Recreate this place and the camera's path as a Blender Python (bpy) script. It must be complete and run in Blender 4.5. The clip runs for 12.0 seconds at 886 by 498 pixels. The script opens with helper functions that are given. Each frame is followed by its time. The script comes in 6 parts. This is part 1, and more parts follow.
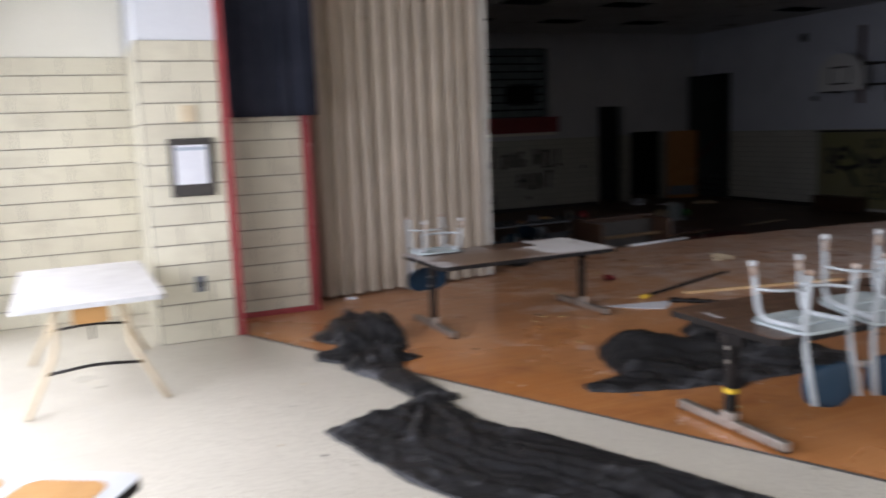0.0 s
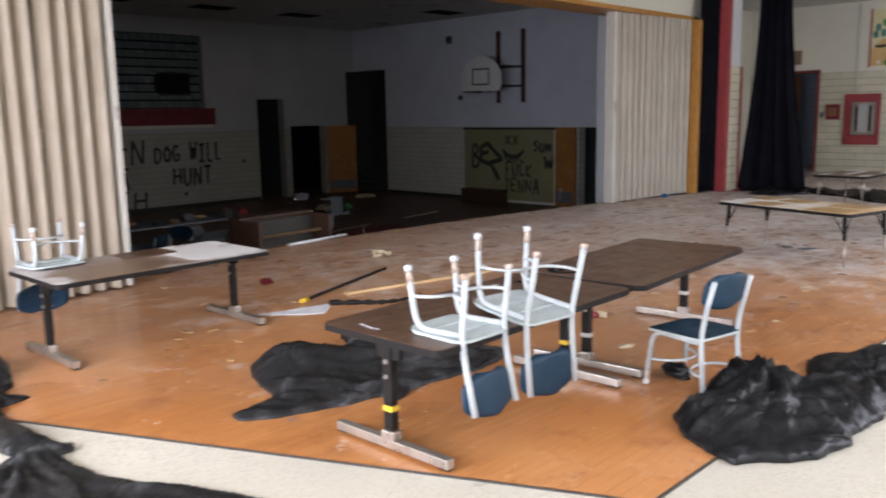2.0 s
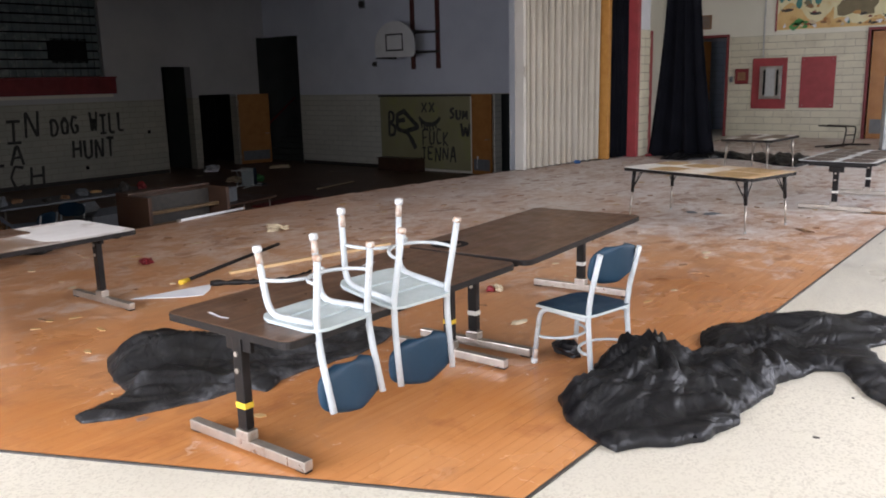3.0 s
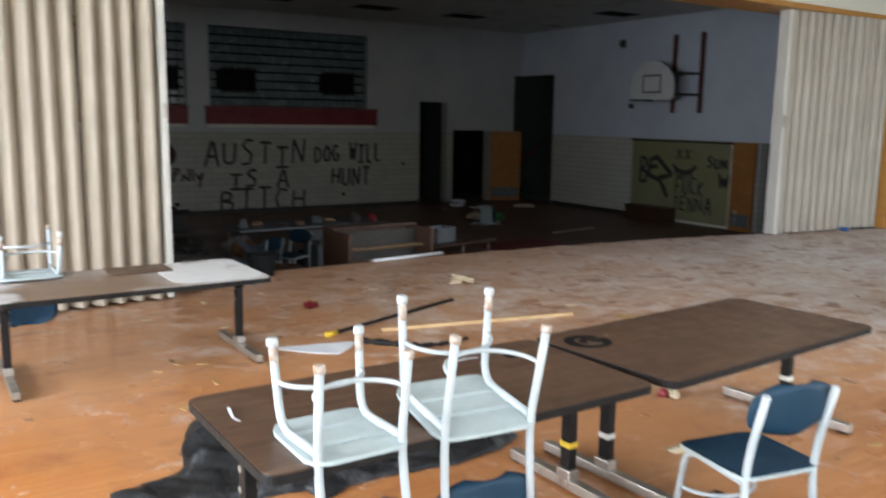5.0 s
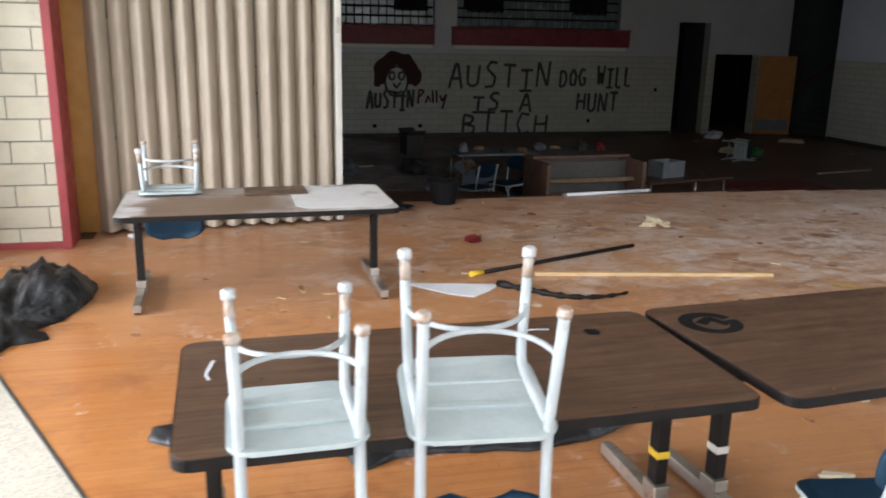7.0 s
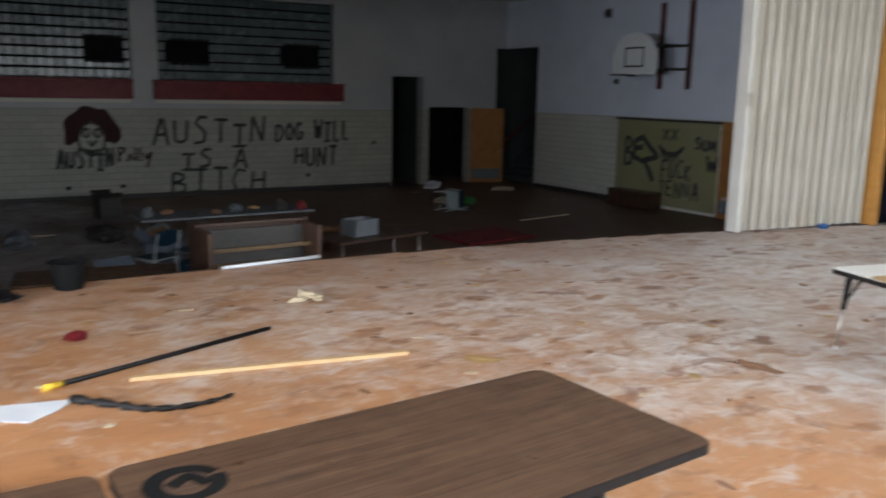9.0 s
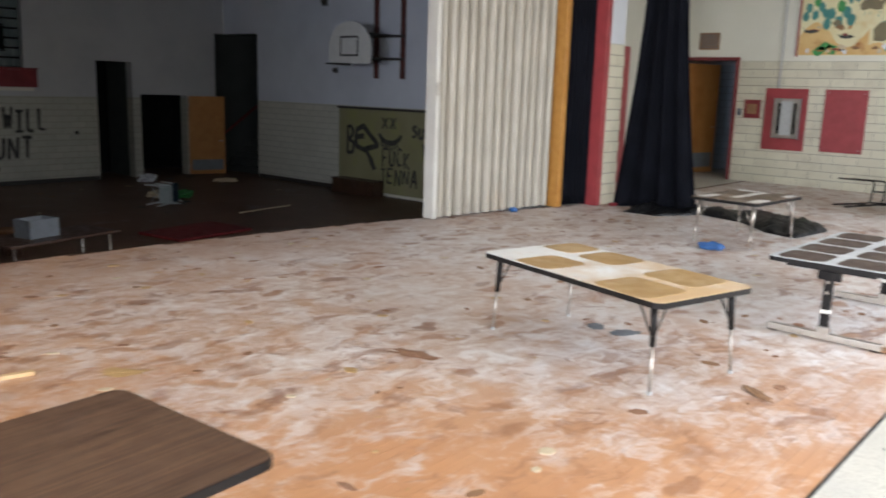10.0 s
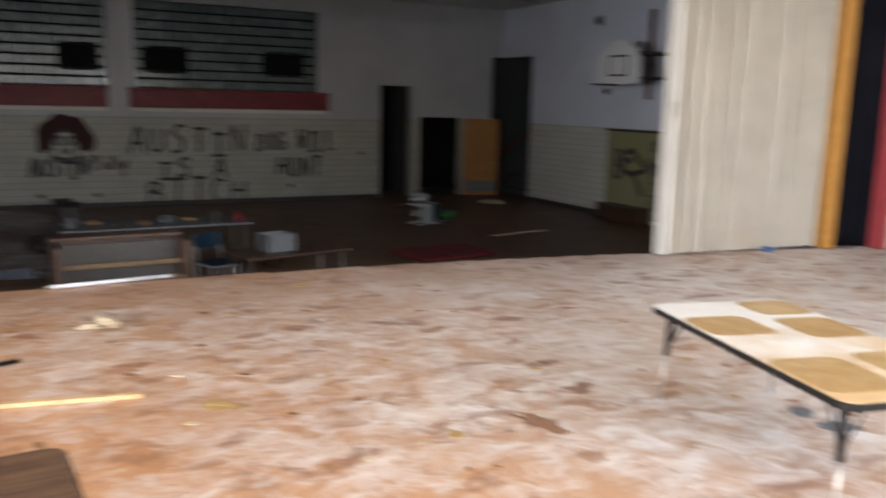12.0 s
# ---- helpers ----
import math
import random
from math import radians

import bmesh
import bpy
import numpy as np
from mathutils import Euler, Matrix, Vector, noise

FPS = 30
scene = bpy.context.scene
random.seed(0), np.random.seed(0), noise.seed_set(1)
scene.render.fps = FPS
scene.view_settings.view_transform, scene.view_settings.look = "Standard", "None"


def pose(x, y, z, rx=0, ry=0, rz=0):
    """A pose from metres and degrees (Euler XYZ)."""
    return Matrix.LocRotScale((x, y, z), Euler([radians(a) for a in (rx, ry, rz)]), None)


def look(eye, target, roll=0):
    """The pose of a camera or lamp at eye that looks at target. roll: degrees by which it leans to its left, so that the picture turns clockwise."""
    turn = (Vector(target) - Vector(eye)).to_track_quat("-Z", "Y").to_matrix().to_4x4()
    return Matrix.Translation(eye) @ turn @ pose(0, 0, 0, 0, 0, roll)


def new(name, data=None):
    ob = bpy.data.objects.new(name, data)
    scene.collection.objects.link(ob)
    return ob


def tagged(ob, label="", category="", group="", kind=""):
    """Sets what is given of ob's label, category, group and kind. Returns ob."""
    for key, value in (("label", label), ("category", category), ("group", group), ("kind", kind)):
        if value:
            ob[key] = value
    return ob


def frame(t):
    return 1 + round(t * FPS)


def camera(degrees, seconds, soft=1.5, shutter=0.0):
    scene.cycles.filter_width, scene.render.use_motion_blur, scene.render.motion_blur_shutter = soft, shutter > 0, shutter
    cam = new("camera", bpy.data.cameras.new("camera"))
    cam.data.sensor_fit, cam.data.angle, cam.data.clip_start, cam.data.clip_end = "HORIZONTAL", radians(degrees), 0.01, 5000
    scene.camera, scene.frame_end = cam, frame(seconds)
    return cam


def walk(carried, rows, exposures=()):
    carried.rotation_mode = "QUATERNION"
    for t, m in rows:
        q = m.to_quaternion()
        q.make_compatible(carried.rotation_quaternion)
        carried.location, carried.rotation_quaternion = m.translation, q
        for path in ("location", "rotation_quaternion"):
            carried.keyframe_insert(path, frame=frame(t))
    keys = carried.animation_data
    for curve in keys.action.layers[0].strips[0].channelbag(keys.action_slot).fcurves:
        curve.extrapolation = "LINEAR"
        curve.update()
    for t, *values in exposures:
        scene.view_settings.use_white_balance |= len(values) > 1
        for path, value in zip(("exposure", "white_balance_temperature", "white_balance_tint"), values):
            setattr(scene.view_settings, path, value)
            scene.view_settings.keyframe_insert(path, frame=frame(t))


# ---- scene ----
cam = camera(56.9, 12.0, soft=1.8, shutter=0.5)
PATH = [
    (0, (-11.846, -7.62, 1.541), (-11.068, -5.801, 1.248), -2.3),
    (0.3, (-11.789, -7.445, 1.525), (-10.702, -5.795, 1.216), -2.0),
    (0.5, (-11.779, -7.348, 1.508), (-10.571, -5.787, 1.186), -1.6),
    (1, (-11.772, -7.275, 1.489), (-10.471, -5.799, 1.132), -1.0),
    (1.5, (-11.649, -7.217, 1.495), (-10.319, -5.765, 1.144), -1.5),
    (2, (-11.421, -7.214, 1.515), (-9.994, -5.851, 1.185), -1.0),
    (2.5, (-11.203, -7.201, 1.488), (-9.672, -5.973, 1.1), -1.1),
    (2.7, (-11.113, -7.19, 1.479), (-9.572, -5.979, 1.079), -1.2),
    (4.3, (-10.252, -7.227, 1.497), (-8.963, -5.772, 1.026), -0.9),
    (4.5, (-10.116, -7.138, 1.495), (-8.88, -5.632, 1.044), -0.0),
    (5, (-9.871, -7.005, 1.536), (-8.799, -5.347, 1.219), 0.9),
    (5.5, (-9.641, -6.948, 1.553), (-8.807, -5.15, 1.282), 0.9),
    (6, (-9.364, -6.921, 1.539), (-8.772, -5.04, 1.202), 1.5),
    (6.5, (-9.167, -6.844, 1.487), (-8.69, -4.96, 1.014), 0.8),
    (6.7, (-9.082, -6.795, 1.488), (-8.616, -4.917, 0.985), 1.2),
    (8.5, (-8.159, -6.469, 1.525), (-7.337, -4.7, 1.085), 0.9),
    (9, (-7.865, -6.411, 1.568), (-6.843, -4.734, 1.193), 1.1),
    (9.5, (-7.602, -6.437, 1.564), (-6.311, -4.955, 1.197), 0.9),
    (10, (-7.276, -6.597, 1.573), (-5.793, -5.311, 1.187), 1.8),
    (10.5, (-6.99, -6.635, 1.556), (-5.444, -5.428, 1.165), 1.4),
    (11, (-6.674, -6.603, 1.568), (-5.093, -5.441, 1.184), 1.1),
    (11.5, (-6.388, -6.631, 1.562), (-4.902, -5.349, 1.178), 1.2),
    (11.8, (-6.169, -6.596, 1.545), (-4.991, -5.02, 1.182), 1.9),
    (12, (-6.11, -6.573, 1.559), (-5.183, -4.836, 1.208), 1.4),
]
EXPOSURES = [(0.0, -1.7, 6350, 14), (0.5, -1.08, 6400, 16), (1.0, -0.68, 6400, 15), (1.5, -0.6, 6450, 14), (2.0, -0.55, 6500, 13), (2.5, -0.52, 6550, 13), (4.5, -0.5, 6500, 8), (5.0, -0.32, 6250, 4), (5.5, -0.25, 6200, 3), (6.5, -0.42, 6400, 7),
             (8.5, -0.15, 6350, 7), (9.0, 0.05, 6150, 5), (9.5, 0.4, 5900, 5), (10.0, 0.2, 6350, 7), (10.5, 0.05, 6550, 8), (11.5, 0.02, 6750, 8), (12.0, 0.5, 6700, 10)]
walk(cam, [(t, look(eye, target, roll)) for t, eye, target, roll in PATH], EXPOSURES)

# ---- world and light ----
world = bpy.data.worlds.new("world")
scene.world = world
world.use_nodes = True
_n = world.node_tree.nodes
_sky = _n.new("ShaderNodeTexSky")
_sky.sky_type, _sky.sun_disc = "NISHITA", False
_sky.sun_elevation, _sky.sun_rotation = radians(35), radians(200)
_n["Background"].inputs["Strength"].default_value = 0.1
world.node_tree.links.new(_sky.outputs["Color"], _n["Background"].inputs["Color"])


def window_light(x, y, z, rx, rz, w, h, watts, color):
    data = bpy.data.lights.new("window_light", "AREA")
    data.shape, data.size, data.size_y, data.energy, data.color = "RECTANGLE", w, h, watts, color
    ob = new("window_light", data)
    ob.matrix_world = pose(x, y, z, rx, 0, rz)
    return ob


DAY = (0.92, 0.95, 1.08)
BACK_Y, LEFT_X, RIGHT_X = -9.8, -14.0, 8.35
BACK_WINDOWS = [(-13.2, -9.6), (-8.4, -4.8), (-3.6, 0.0), (2.0, 5.6)]
for (a, b), watts, tilt in zip(BACK_WINDOWS, (70, 400, 470, 360), (20, 15, 14, 22)):
    window_light((a + b) / 2, BACK_Y + 0.02, 2.4, tilt, 0, b - a, 2.2, watts, DAY)
LEFT_WINDOWS = [(-5.4, -2.9), (-2.5, 0.0), (-8.6, -6.0)]
for (a, b), watts, tilt in zip(LEFT_WINDOWS, (640, 330, 380), (54, 50, 66)):
    window_light(LEFT_X + 0.02, (a + b) / 2, 1.6, tilt, -90, b - a, 1.9, watts, DAY)


# ---- materials ----
class Nodes:
    """Short hands on a material's node tree."""

    def __init__(self, name, rough=0.6, metal=0.0, spec=0.5):
        self.mat = bpy.data.materials.new(name)
        self.mat.use_nodes = True
        self.tree = self.mat.node_tree
        self.bsdf = self.tree.nodes["Principled BSDF"]
        self.bsdf.inputs["Roughness"].default_value = rough
        self.bsdf.inputs["Metallic"].default_value = metal
        self.bsdf.inputs["Specular IOR Level"].default_value = spec
        self.pos = self.node("ShaderNodeNewGeometry").outputs["Position"]

    def node(self, kind):
        return self.tree.nodes.new(kind)

    def link(self, a, b):
        self.tree.links.new(a, b)

    def put(self, socket, value):
        if isinstance(value, bpy.types.NodeSocket):
            self.link(value, socket)
        else:
            socket.default_value = (*value, 1) if isinstance(value, tuple) and len(value) == 3 and socket.type == "RGBA" else value

    def scaled(self, sx, sy, sz, rot=0.0, space=None):
        m = self.node("ShaderNodeMapping")
        m.inputs["Scale"].default_value = (sx, sy, sz)
        m.inputs["Rotation"].default_value = (0, 0, rot)
        self.link(space or self.pos, m.inputs["Vector"])
        return m.outputs["Vector"]

    def local(self):
        return self.node("ShaderNodeTexCoord").outputs["Object"]

    def noise(self, scale, detail=4.0, rough=0.55, vector=None, distort=0.0):
        n = self.node("ShaderNodeTexNoise")
        n.inputs["Scale"].default_value, n.inputs["Detail"].default_value = scale, detail
        n.inputs["Roughness"].default_value, n.inputs["Distortion"].default_value = rough, distort
        self.link(vector or self.pos, n.inputs["Vector"])
        return n.outputs["Fac"]

    def ramp(self, fac, lo, hi, a=0.0, b=1.0):
        r = self.node("ShaderNodeMapRange")
        self.put(r.inputs["Value"], fac)
        for key, v in (("From Min", lo), ("From Max", hi), ("To Min", a), ("To Max", b)):
            r.inputs[key].default_value = v
        return r.outputs["Result"]

    def math(self, op, a, b=0.0):
        m = self.node("ShaderNodeMath")
        m.operation = op
        self.put(m.inputs[0], a)
        self.put(m.inputs[1], b)
        return m.outputs[0]

    def mix(self, fac, a, b, blend="MIX"):
        m = self.node("ShaderNodeMix")
        m.data_type, m.blend_type = "RGBA", blend
        self.put(m.inputs[0], fac)
        self.put(m.inputs[6], a)
        self.put(m.inputs[7], b)
        return m.outputs[2]

    def random(self):
        return self.node("ShaderNodeObjectInfo").outputs["Random"]

    def color(self, value):
        self.put(self.bsdf.inputs["Base Color"], value)
        return self

    def rough(self, value):
        self.put(self.bsdf.inputs["Roughness"], value)
        return self

    def bump(self, height, strength=0.3, distance=0.01):
        b = self.node("ShaderNodeBump")
        b.inputs["Strength"].default_value, b.inputs["Distance"].default_value = strength, distance
        self.link(height, b.inputs["Height"])
        self.link(b.outputs["Normal"], self.bsdf.inputs["Normal"])
        return self


def plain(name, c1, c2, scale=6.0, rough=0.6, metal=0.0, bump=0.15, fine=60.0, spec=0.5, dirt=None, dirt_at=(0.58, 0.75)):
    """A surface that varies between two colours, with fine relief, and dirt in patches where given."""
    n = Nodes(name, rough, metal, spec)
    c = n.mix(n.ramp(n.noise(scale), 0.3, 0.7), c1, c2)
    grain = n.noise(fine, 3.0)
    c = n.mix(n.ramp(grain, 0.35, 0.65, 0.0, 0.12), c, tuple(v * 0.6 for v in c1))
    if dirt:
        c = n.mix(n.ramp(n.noise(scale * 0.6, 6.0, 0.65), *dirt_at), c, dirt)
    n.color(c)
    n.rough(n.ramp(n.noise(scale * 2), 0.3, 0.7, max(rough - 0.1, 0.04), min(rough + 0.12, 1)))
    if bump:
        n.bump(grain, bump, 0.004)
    return n.mat


def wood_floor():
    n = Nodes("stage_wood", 0.35)
    isle = n.node("ShaderNodeNewGeometry").outputs["Random Per Island"]
    each = n.math("FRACT", n.math("ADD", isle, n.random()))
    streak = n.noise(1.3, 5.0, 0.65, n.scaled(0.9, 26.0, 1.0))
    patch = n.noise(0.6, 5.0, 0.62)
    wood = n.mix(n.ramp(streak, 0.3, 0.7), (0.43, 0.158, 0.042), (0.52, 0.215, 0.068))
    wood = n.mix(n.math("MULTIPLY", each, 0.35), wood, (0.4, 0.142, 0.042))
    wood = n.mix(n.ramp(patch, 0.4, 0.7, 0.0, 0.55), wood, (0.6, 0.29, 0.115))
    wood = n.mix(n.ramp(n.noise(2.3, 6.0, 0.7, None, 0.6), 0.54, 0.7, 0.0, 0.6), wood, (0.29, 0.098, 0.034))
    # plaster dust, trodden in strokes; the corner by the left wing was kept clear of it
    sep = n.node("ShaderNodeSeparateXYZ")
    n.link(n.pos, sep.inputs[0])
    reach = n.math("ADD", n.math("MULTIPLY", sep.outputs["X"], 0.23), n.math("MULTIPLY", sep.outputs["Y"], 0.26))
    reach = n.math("ADD", reach, n.ramp(n.noise(0.7, 3.0), 0.3, 0.7, -0.35, 0.35))
    veil = n.ramp(reach, -3.2, -1.7)
    right = n.ramp(n.math("ADD", sep.outputs["X"], n.ramp(n.noise(0.8, 4.0), 0.3, 0.7, -1.3, 1.3)), -6.2, -1.2)
    warp = n.node("ShaderNodeVectorMath")
    warp.operation = "ADD"
    shake = n.node("ShaderNodeTexNoise")
    shake.inputs["Scale"].default_value, shake.inputs["Detail"].default_value = 4.0, 5.0
    n.link(n.pos, shake.inputs["Vector"])
    small = n.node("ShaderNodeVectorMath")
    small.operation = "SCALE"
    small.inputs["Scale"].default_value = 0.3
    n.link(shake.outputs["Color"], small.inputs[0])
    n.link(n.pos, warp.inputs[0])
    n.link(small.outputs[0], warp.inputs[1])
    warped = warp.outputs[0]
    flakes = n.noise(4.2, 10.0, 0.72, n.scaled(1.0, 1.25, 1.0, 0.4, warped), 0.3)
    crumbs = n.noise(11.0, 6.0, 0.7, n.scaled(0.8, 1.3, 1.0, -0.5, warped))
    bare = n.ramp(n.noise(2.6, 7.0, 0.65, warped, 0.4), 0.5, 0.66)
    dust = n.math("ADD", n.math("MULTIPLY", flakes, 0.72), n.math("MULTIPLY", crumbs, 0.3))
    dust = n.math("ADD", dust, n.ramp(veil, 0, 1, -0.15, 0.015))
    dust = n.ramp(n.math("ADD", dust, n.ramp(right, 0, 1, 0.012, 0.07)), 0.47, 0.66)
    dust = n.math("MULTIPLY", dust, n.ramp(bare, 0, 1, 1.0, 0.3))
    lipward = n.ramp(n.math("ADD", sep.outputs["Y"], n.ramp(n.noise(0.9, 3.0), 0.3, 0.7, -0.5, 0.5)), -0.6, 0.55, 1.0, 0.4)
    dust = n.math("MULTIPLY", dust, lipward)
    film = n.math("MULTIPLY", n.math("MULTIPLY", veil, n.ramp(lipward, 0.4, 1.0, 0.8, 1.0)), n.ramp(right, 0, 1, 0.52, 0.68))
    c = n.mix(film, wood, n.mix(right, (0.48, 0.325, 0.21), (0.47, 0.415, 0.36)))
    c = n.mix(n.math("MULTIPLY", dust, 0.8), c, n.mix(right, (0.7, 0.645, 0.59), (0.76, 0.745, 0.72)))
    # trodden brown flakes and scuffs
    cell = n.node("ShaderNodeTexVoronoi")
    cell.inputs["Scale"].default_value = 4.6
    n.link(n.scaled(0.8, 1.5, 0.0, 0.35, warped), cell.inputs["Vector"])
    pick = n.node("ShaderNodeSeparateColor")
    n.link(cell.outputs["Color"], pick.inputs[0])
    fleck = n.math("MULTIPLY", n.ramp(pick.outputs[0], 0.84, 0.9), n.ramp(cell.outputs["Distance"], 0.5, 0.3))
    grime = n.ramp(n.noise(3.4, 9.0, 0.7, n.scaled(0.75, 1.3, 1.0, 0.3, warped), 0.5), 0.54, 0.63)
    grime = n.math("MAXIMUM", n.math("MULTIPLY", grime, 0.8), n.math("MULTIPLY", fleck, n.ramp(flakes, 0.3, 0.65, 1.0, 0.6)))
    tone = n.mix(pick.outputs[1], (0.2, 0.08, 0.038), (0.38, 0.18, 0.08))
    c = n.mix(n.math("MULTIPLY", grime, n.ramp(veil, 0, 1, 0.3, 0.92)), c, tone)
    n.color(c)
    n.rough(n.math("ADD", n.ramp(patch, 0.3, 0.7, 0.17, 0.29), n.math("MULTIPLY", n.math("MAXIMUM", dust, film), 0.42)))
    n.bump(n.math("ADD", streak, dust), 0.1, 0.003)
    return n.mat


def terrazzo():
    n = Nodes("cream_terrazzo", 0.35)
    v = n.node("ShaderNodeTexVoronoi")
    v.inputs["Scale"].default_value = 110.0
    n.link(n.pos, v.inputs["Vector"])
    chips = n.node("ShaderNodeSeparateColor")
    n.link(v.outputs["Color"], chips.inputs[0])
    c = n.mix(n.ramp(chips.outputs[0], 0.55, 0.95), (0.62, 0.58, 0.48), (0.44, 0.4, 0.32))
    c = n.mix(n.ramp(n.noise(0.8, 6.0, 0.6), 0.4, 0.75), c, (0.53, 0.49, 0.4))
    c = n.mix(n.ramp(n.noise(5.0, 6.0, 0.75), 0.62, 0.78, 0.0, 0.6), c, (0.4, 0.35, 0.28))
    sep = n.node("ShaderNodeSeparateXYZ")
    n.link(n.pos, sep.inputs[0])
    dull = n.ramp(n.math("ADD", sep.outputs["X"], n.ramp(n.noise(0.6, 5.0), 0.3, 0.7, -2.0, 2.0)), -8.0, -2.0, 0.0, 0.75)
    dull = n.math("MULTIPLY", dull, n.ramp(n.noise(2.1, 7.0, 0.65), 0.3, 0.6, 0.55, 1.0))
    c = n.mix(dull, c, (0.43, 0.415, 0.375))
    n.color(c)
    n.rough(n.ramp(n.noise(1.7, 5.0), 0.3, 0.7, 0.25, 0.5))
    n.bump(n.noise(90.0), 0.06, 0.003)
    return n.mat


def laminate(name, a, b, dust=None, at=(0.5, 0.62)):
    n = Nodes(name, 0.36, 0.0, 0.35)
    grain = n.noise(1.0, 5.0, 0.65, n.scaled(3.0, 60.0, 1.0, 0, n.local()), 0.4)
    c = n.mix(n.ramp(grain, 0.35, 0.68), a, b)
    scuff = n.noise(7.0, 6.0, 0.7, n.local())
    c = n.mix(n.ramp(scuff, 0.6, 0.8, 0.0, 0.2), c, (0.3, 0.22, 0.17))
    if dust:
        d = n.ramp(n.noise(2.2, 6.0, 0.6, n.local()), *at)
        c = n.mix(d, c, dust)
        n.rough(n.ramp(d, 0, 1, 0.36, 0.8))
    else:
        n.rough(n.ramp(scuff, 0.3, 0.7, 0.26, 0.5))
    n.color(c)
    n.bump(grain, 0.05, 0.002)
    return n.mat


def block_mat(name, a, b, grime):
    n = Nodes(name, 0.42)
    c = n.mix(n.random(), a, b)
    c = n.mix(n.ramp(n.noise(3.0, 6.0, 0.65), 0.5, 0.8, 0.0, 0.7), c, grime)
    c = n.mix(n.ramp(n.noise(120.0, 2.0), 0.55, 0.7, 0.0, 0.2), c, grime)
    n.color(c)
    n.rough(n.ramp(n.noise(9.0), 0.3, 0.7, 0.3, 0.55))
    n.bump(n.noise(70.0), 0.12, 0.003)
    return n.mat


def course_wall(name, tile, tile2, upper, upper2, split, course, length, along):
    """Painted wall over a wainscot of glazed block in courses, for walls far away."""
    n = Nodes(name, 0.5)
    sep = n.node("ShaderNodeSeparateXYZ")
    n.link(n.pos, sep.inputs[0])
    comb = n.node("ShaderNodeCombineXYZ")
    n.link(sep.outputs[along], comb.inputs[0])
    n.link(sep.outputs["Z"], comb.inputs[1])
    b = n.node("ShaderNodeTexBrick")
    n.link(comb.outputs[0], b.inputs["Vector"])
    b.inputs["Scale"].default_value = 1.0
    b.inputs["Brick Width"].default_value, b.inputs["Row Height"].default_value = length, course
    b.inputs["Mortar Size"].default_value, b.inputs["Mortar Smooth"].default_value = 0.006, 0.3
    b.inputs["Color1"].default_value, b.inputs["Color2"].default_value = (*tile, 1), (*tile2, 1)
    b.inputs["Mortar"].default_value = (*[v * 0.5 for v in tile], 1)
    low = n.mix(n.ramp(n.noise(1.3, 6.0, 0.6), 0.45, 0.75, 0.0, 0.5), b.outputs["Color"], tuple(v * 0.7 for v in tile))
    high = n.mix(n.ramp(n.noise(0.9, 6.0, 0.6), 0.4, 0.7), upper, upper2)
    n.color(n.mix(n.math("GREATER_THAN", sep.outputs["Z"], split), low, high))
    n.bump(n.math("MULTIPLY", b.outputs["Fac"], -1.0), 0.2, 0.006)
    return n.mat


def cloth_mat(name, lo, hi, dusty):
    n = Nodes(name, 0.6, 0.0, 0.3)
    crease = n.math("ABSOLUTE", n.math("SUBTRACT", n.noise(3.4, 2.5, 0.5, None, 1.6), 0.5))
    fine = n.math("ABSOLUTE", n.math("SUBTRACT", n.noise(12.0, 3.0, 0.5, None, 1.0), 0.5))
    c = n.mix(n.ramp(n.noise(5.0, 6.0, 0.7), 0.35, 0.75), lo, hi)
    dust = n.math("MULTIPLY", n.ramp(n.noise(2.4, 5.0, 0.7, None, 0.6), 0.52, 0.7), n.ramp(n.noise(9.0, 8.0, 0.75, None, 0.8), 0.42, 0.66))
    c = n.mix(n.math("MULTIPLY", dust, dusty), c, (0.27, 0.27, 0.28))
    n.color(c)
    n.bump(n.math("ADD", crease, n.math("MULTIPLY", fine, 0.1)), 0.35, 0.1)
    n.rough(n.ramp(dust, 0, 1, 0.4, 0.9))
    return n.mat


def chalk_top():
    """White chalk over a tan top, wiped thin towards one end."""
    n = Nodes("chalky_tan_top", 0.55)
    sep = n.node("ShaderNodeSeparateXYZ")
    n.link(n.local(), sep.inputs[0])
    wipe = n.math("ADD", sep.outputs["X"], n.ramp(n.noise(3.0, 6.0, 0.6, None, 0.8), 0.3, 0.7, -0.45, 0.45))
    c = n.mix(n.ramp(wipe, -0.55, 0.35), (0.62, 0.42, 0.22), (0.8, 0.78, 0.73))
    c = n.mix(n.ramp(n.noise(14.0, 6.0, 0.7), 0.55, 0.75, 0.0, 0.35), c, (0.55, 0.4, 0.24))
    n.color(c)
    n.bump(n.noise(60.0), 0.08, 0.002)
    return n.mat


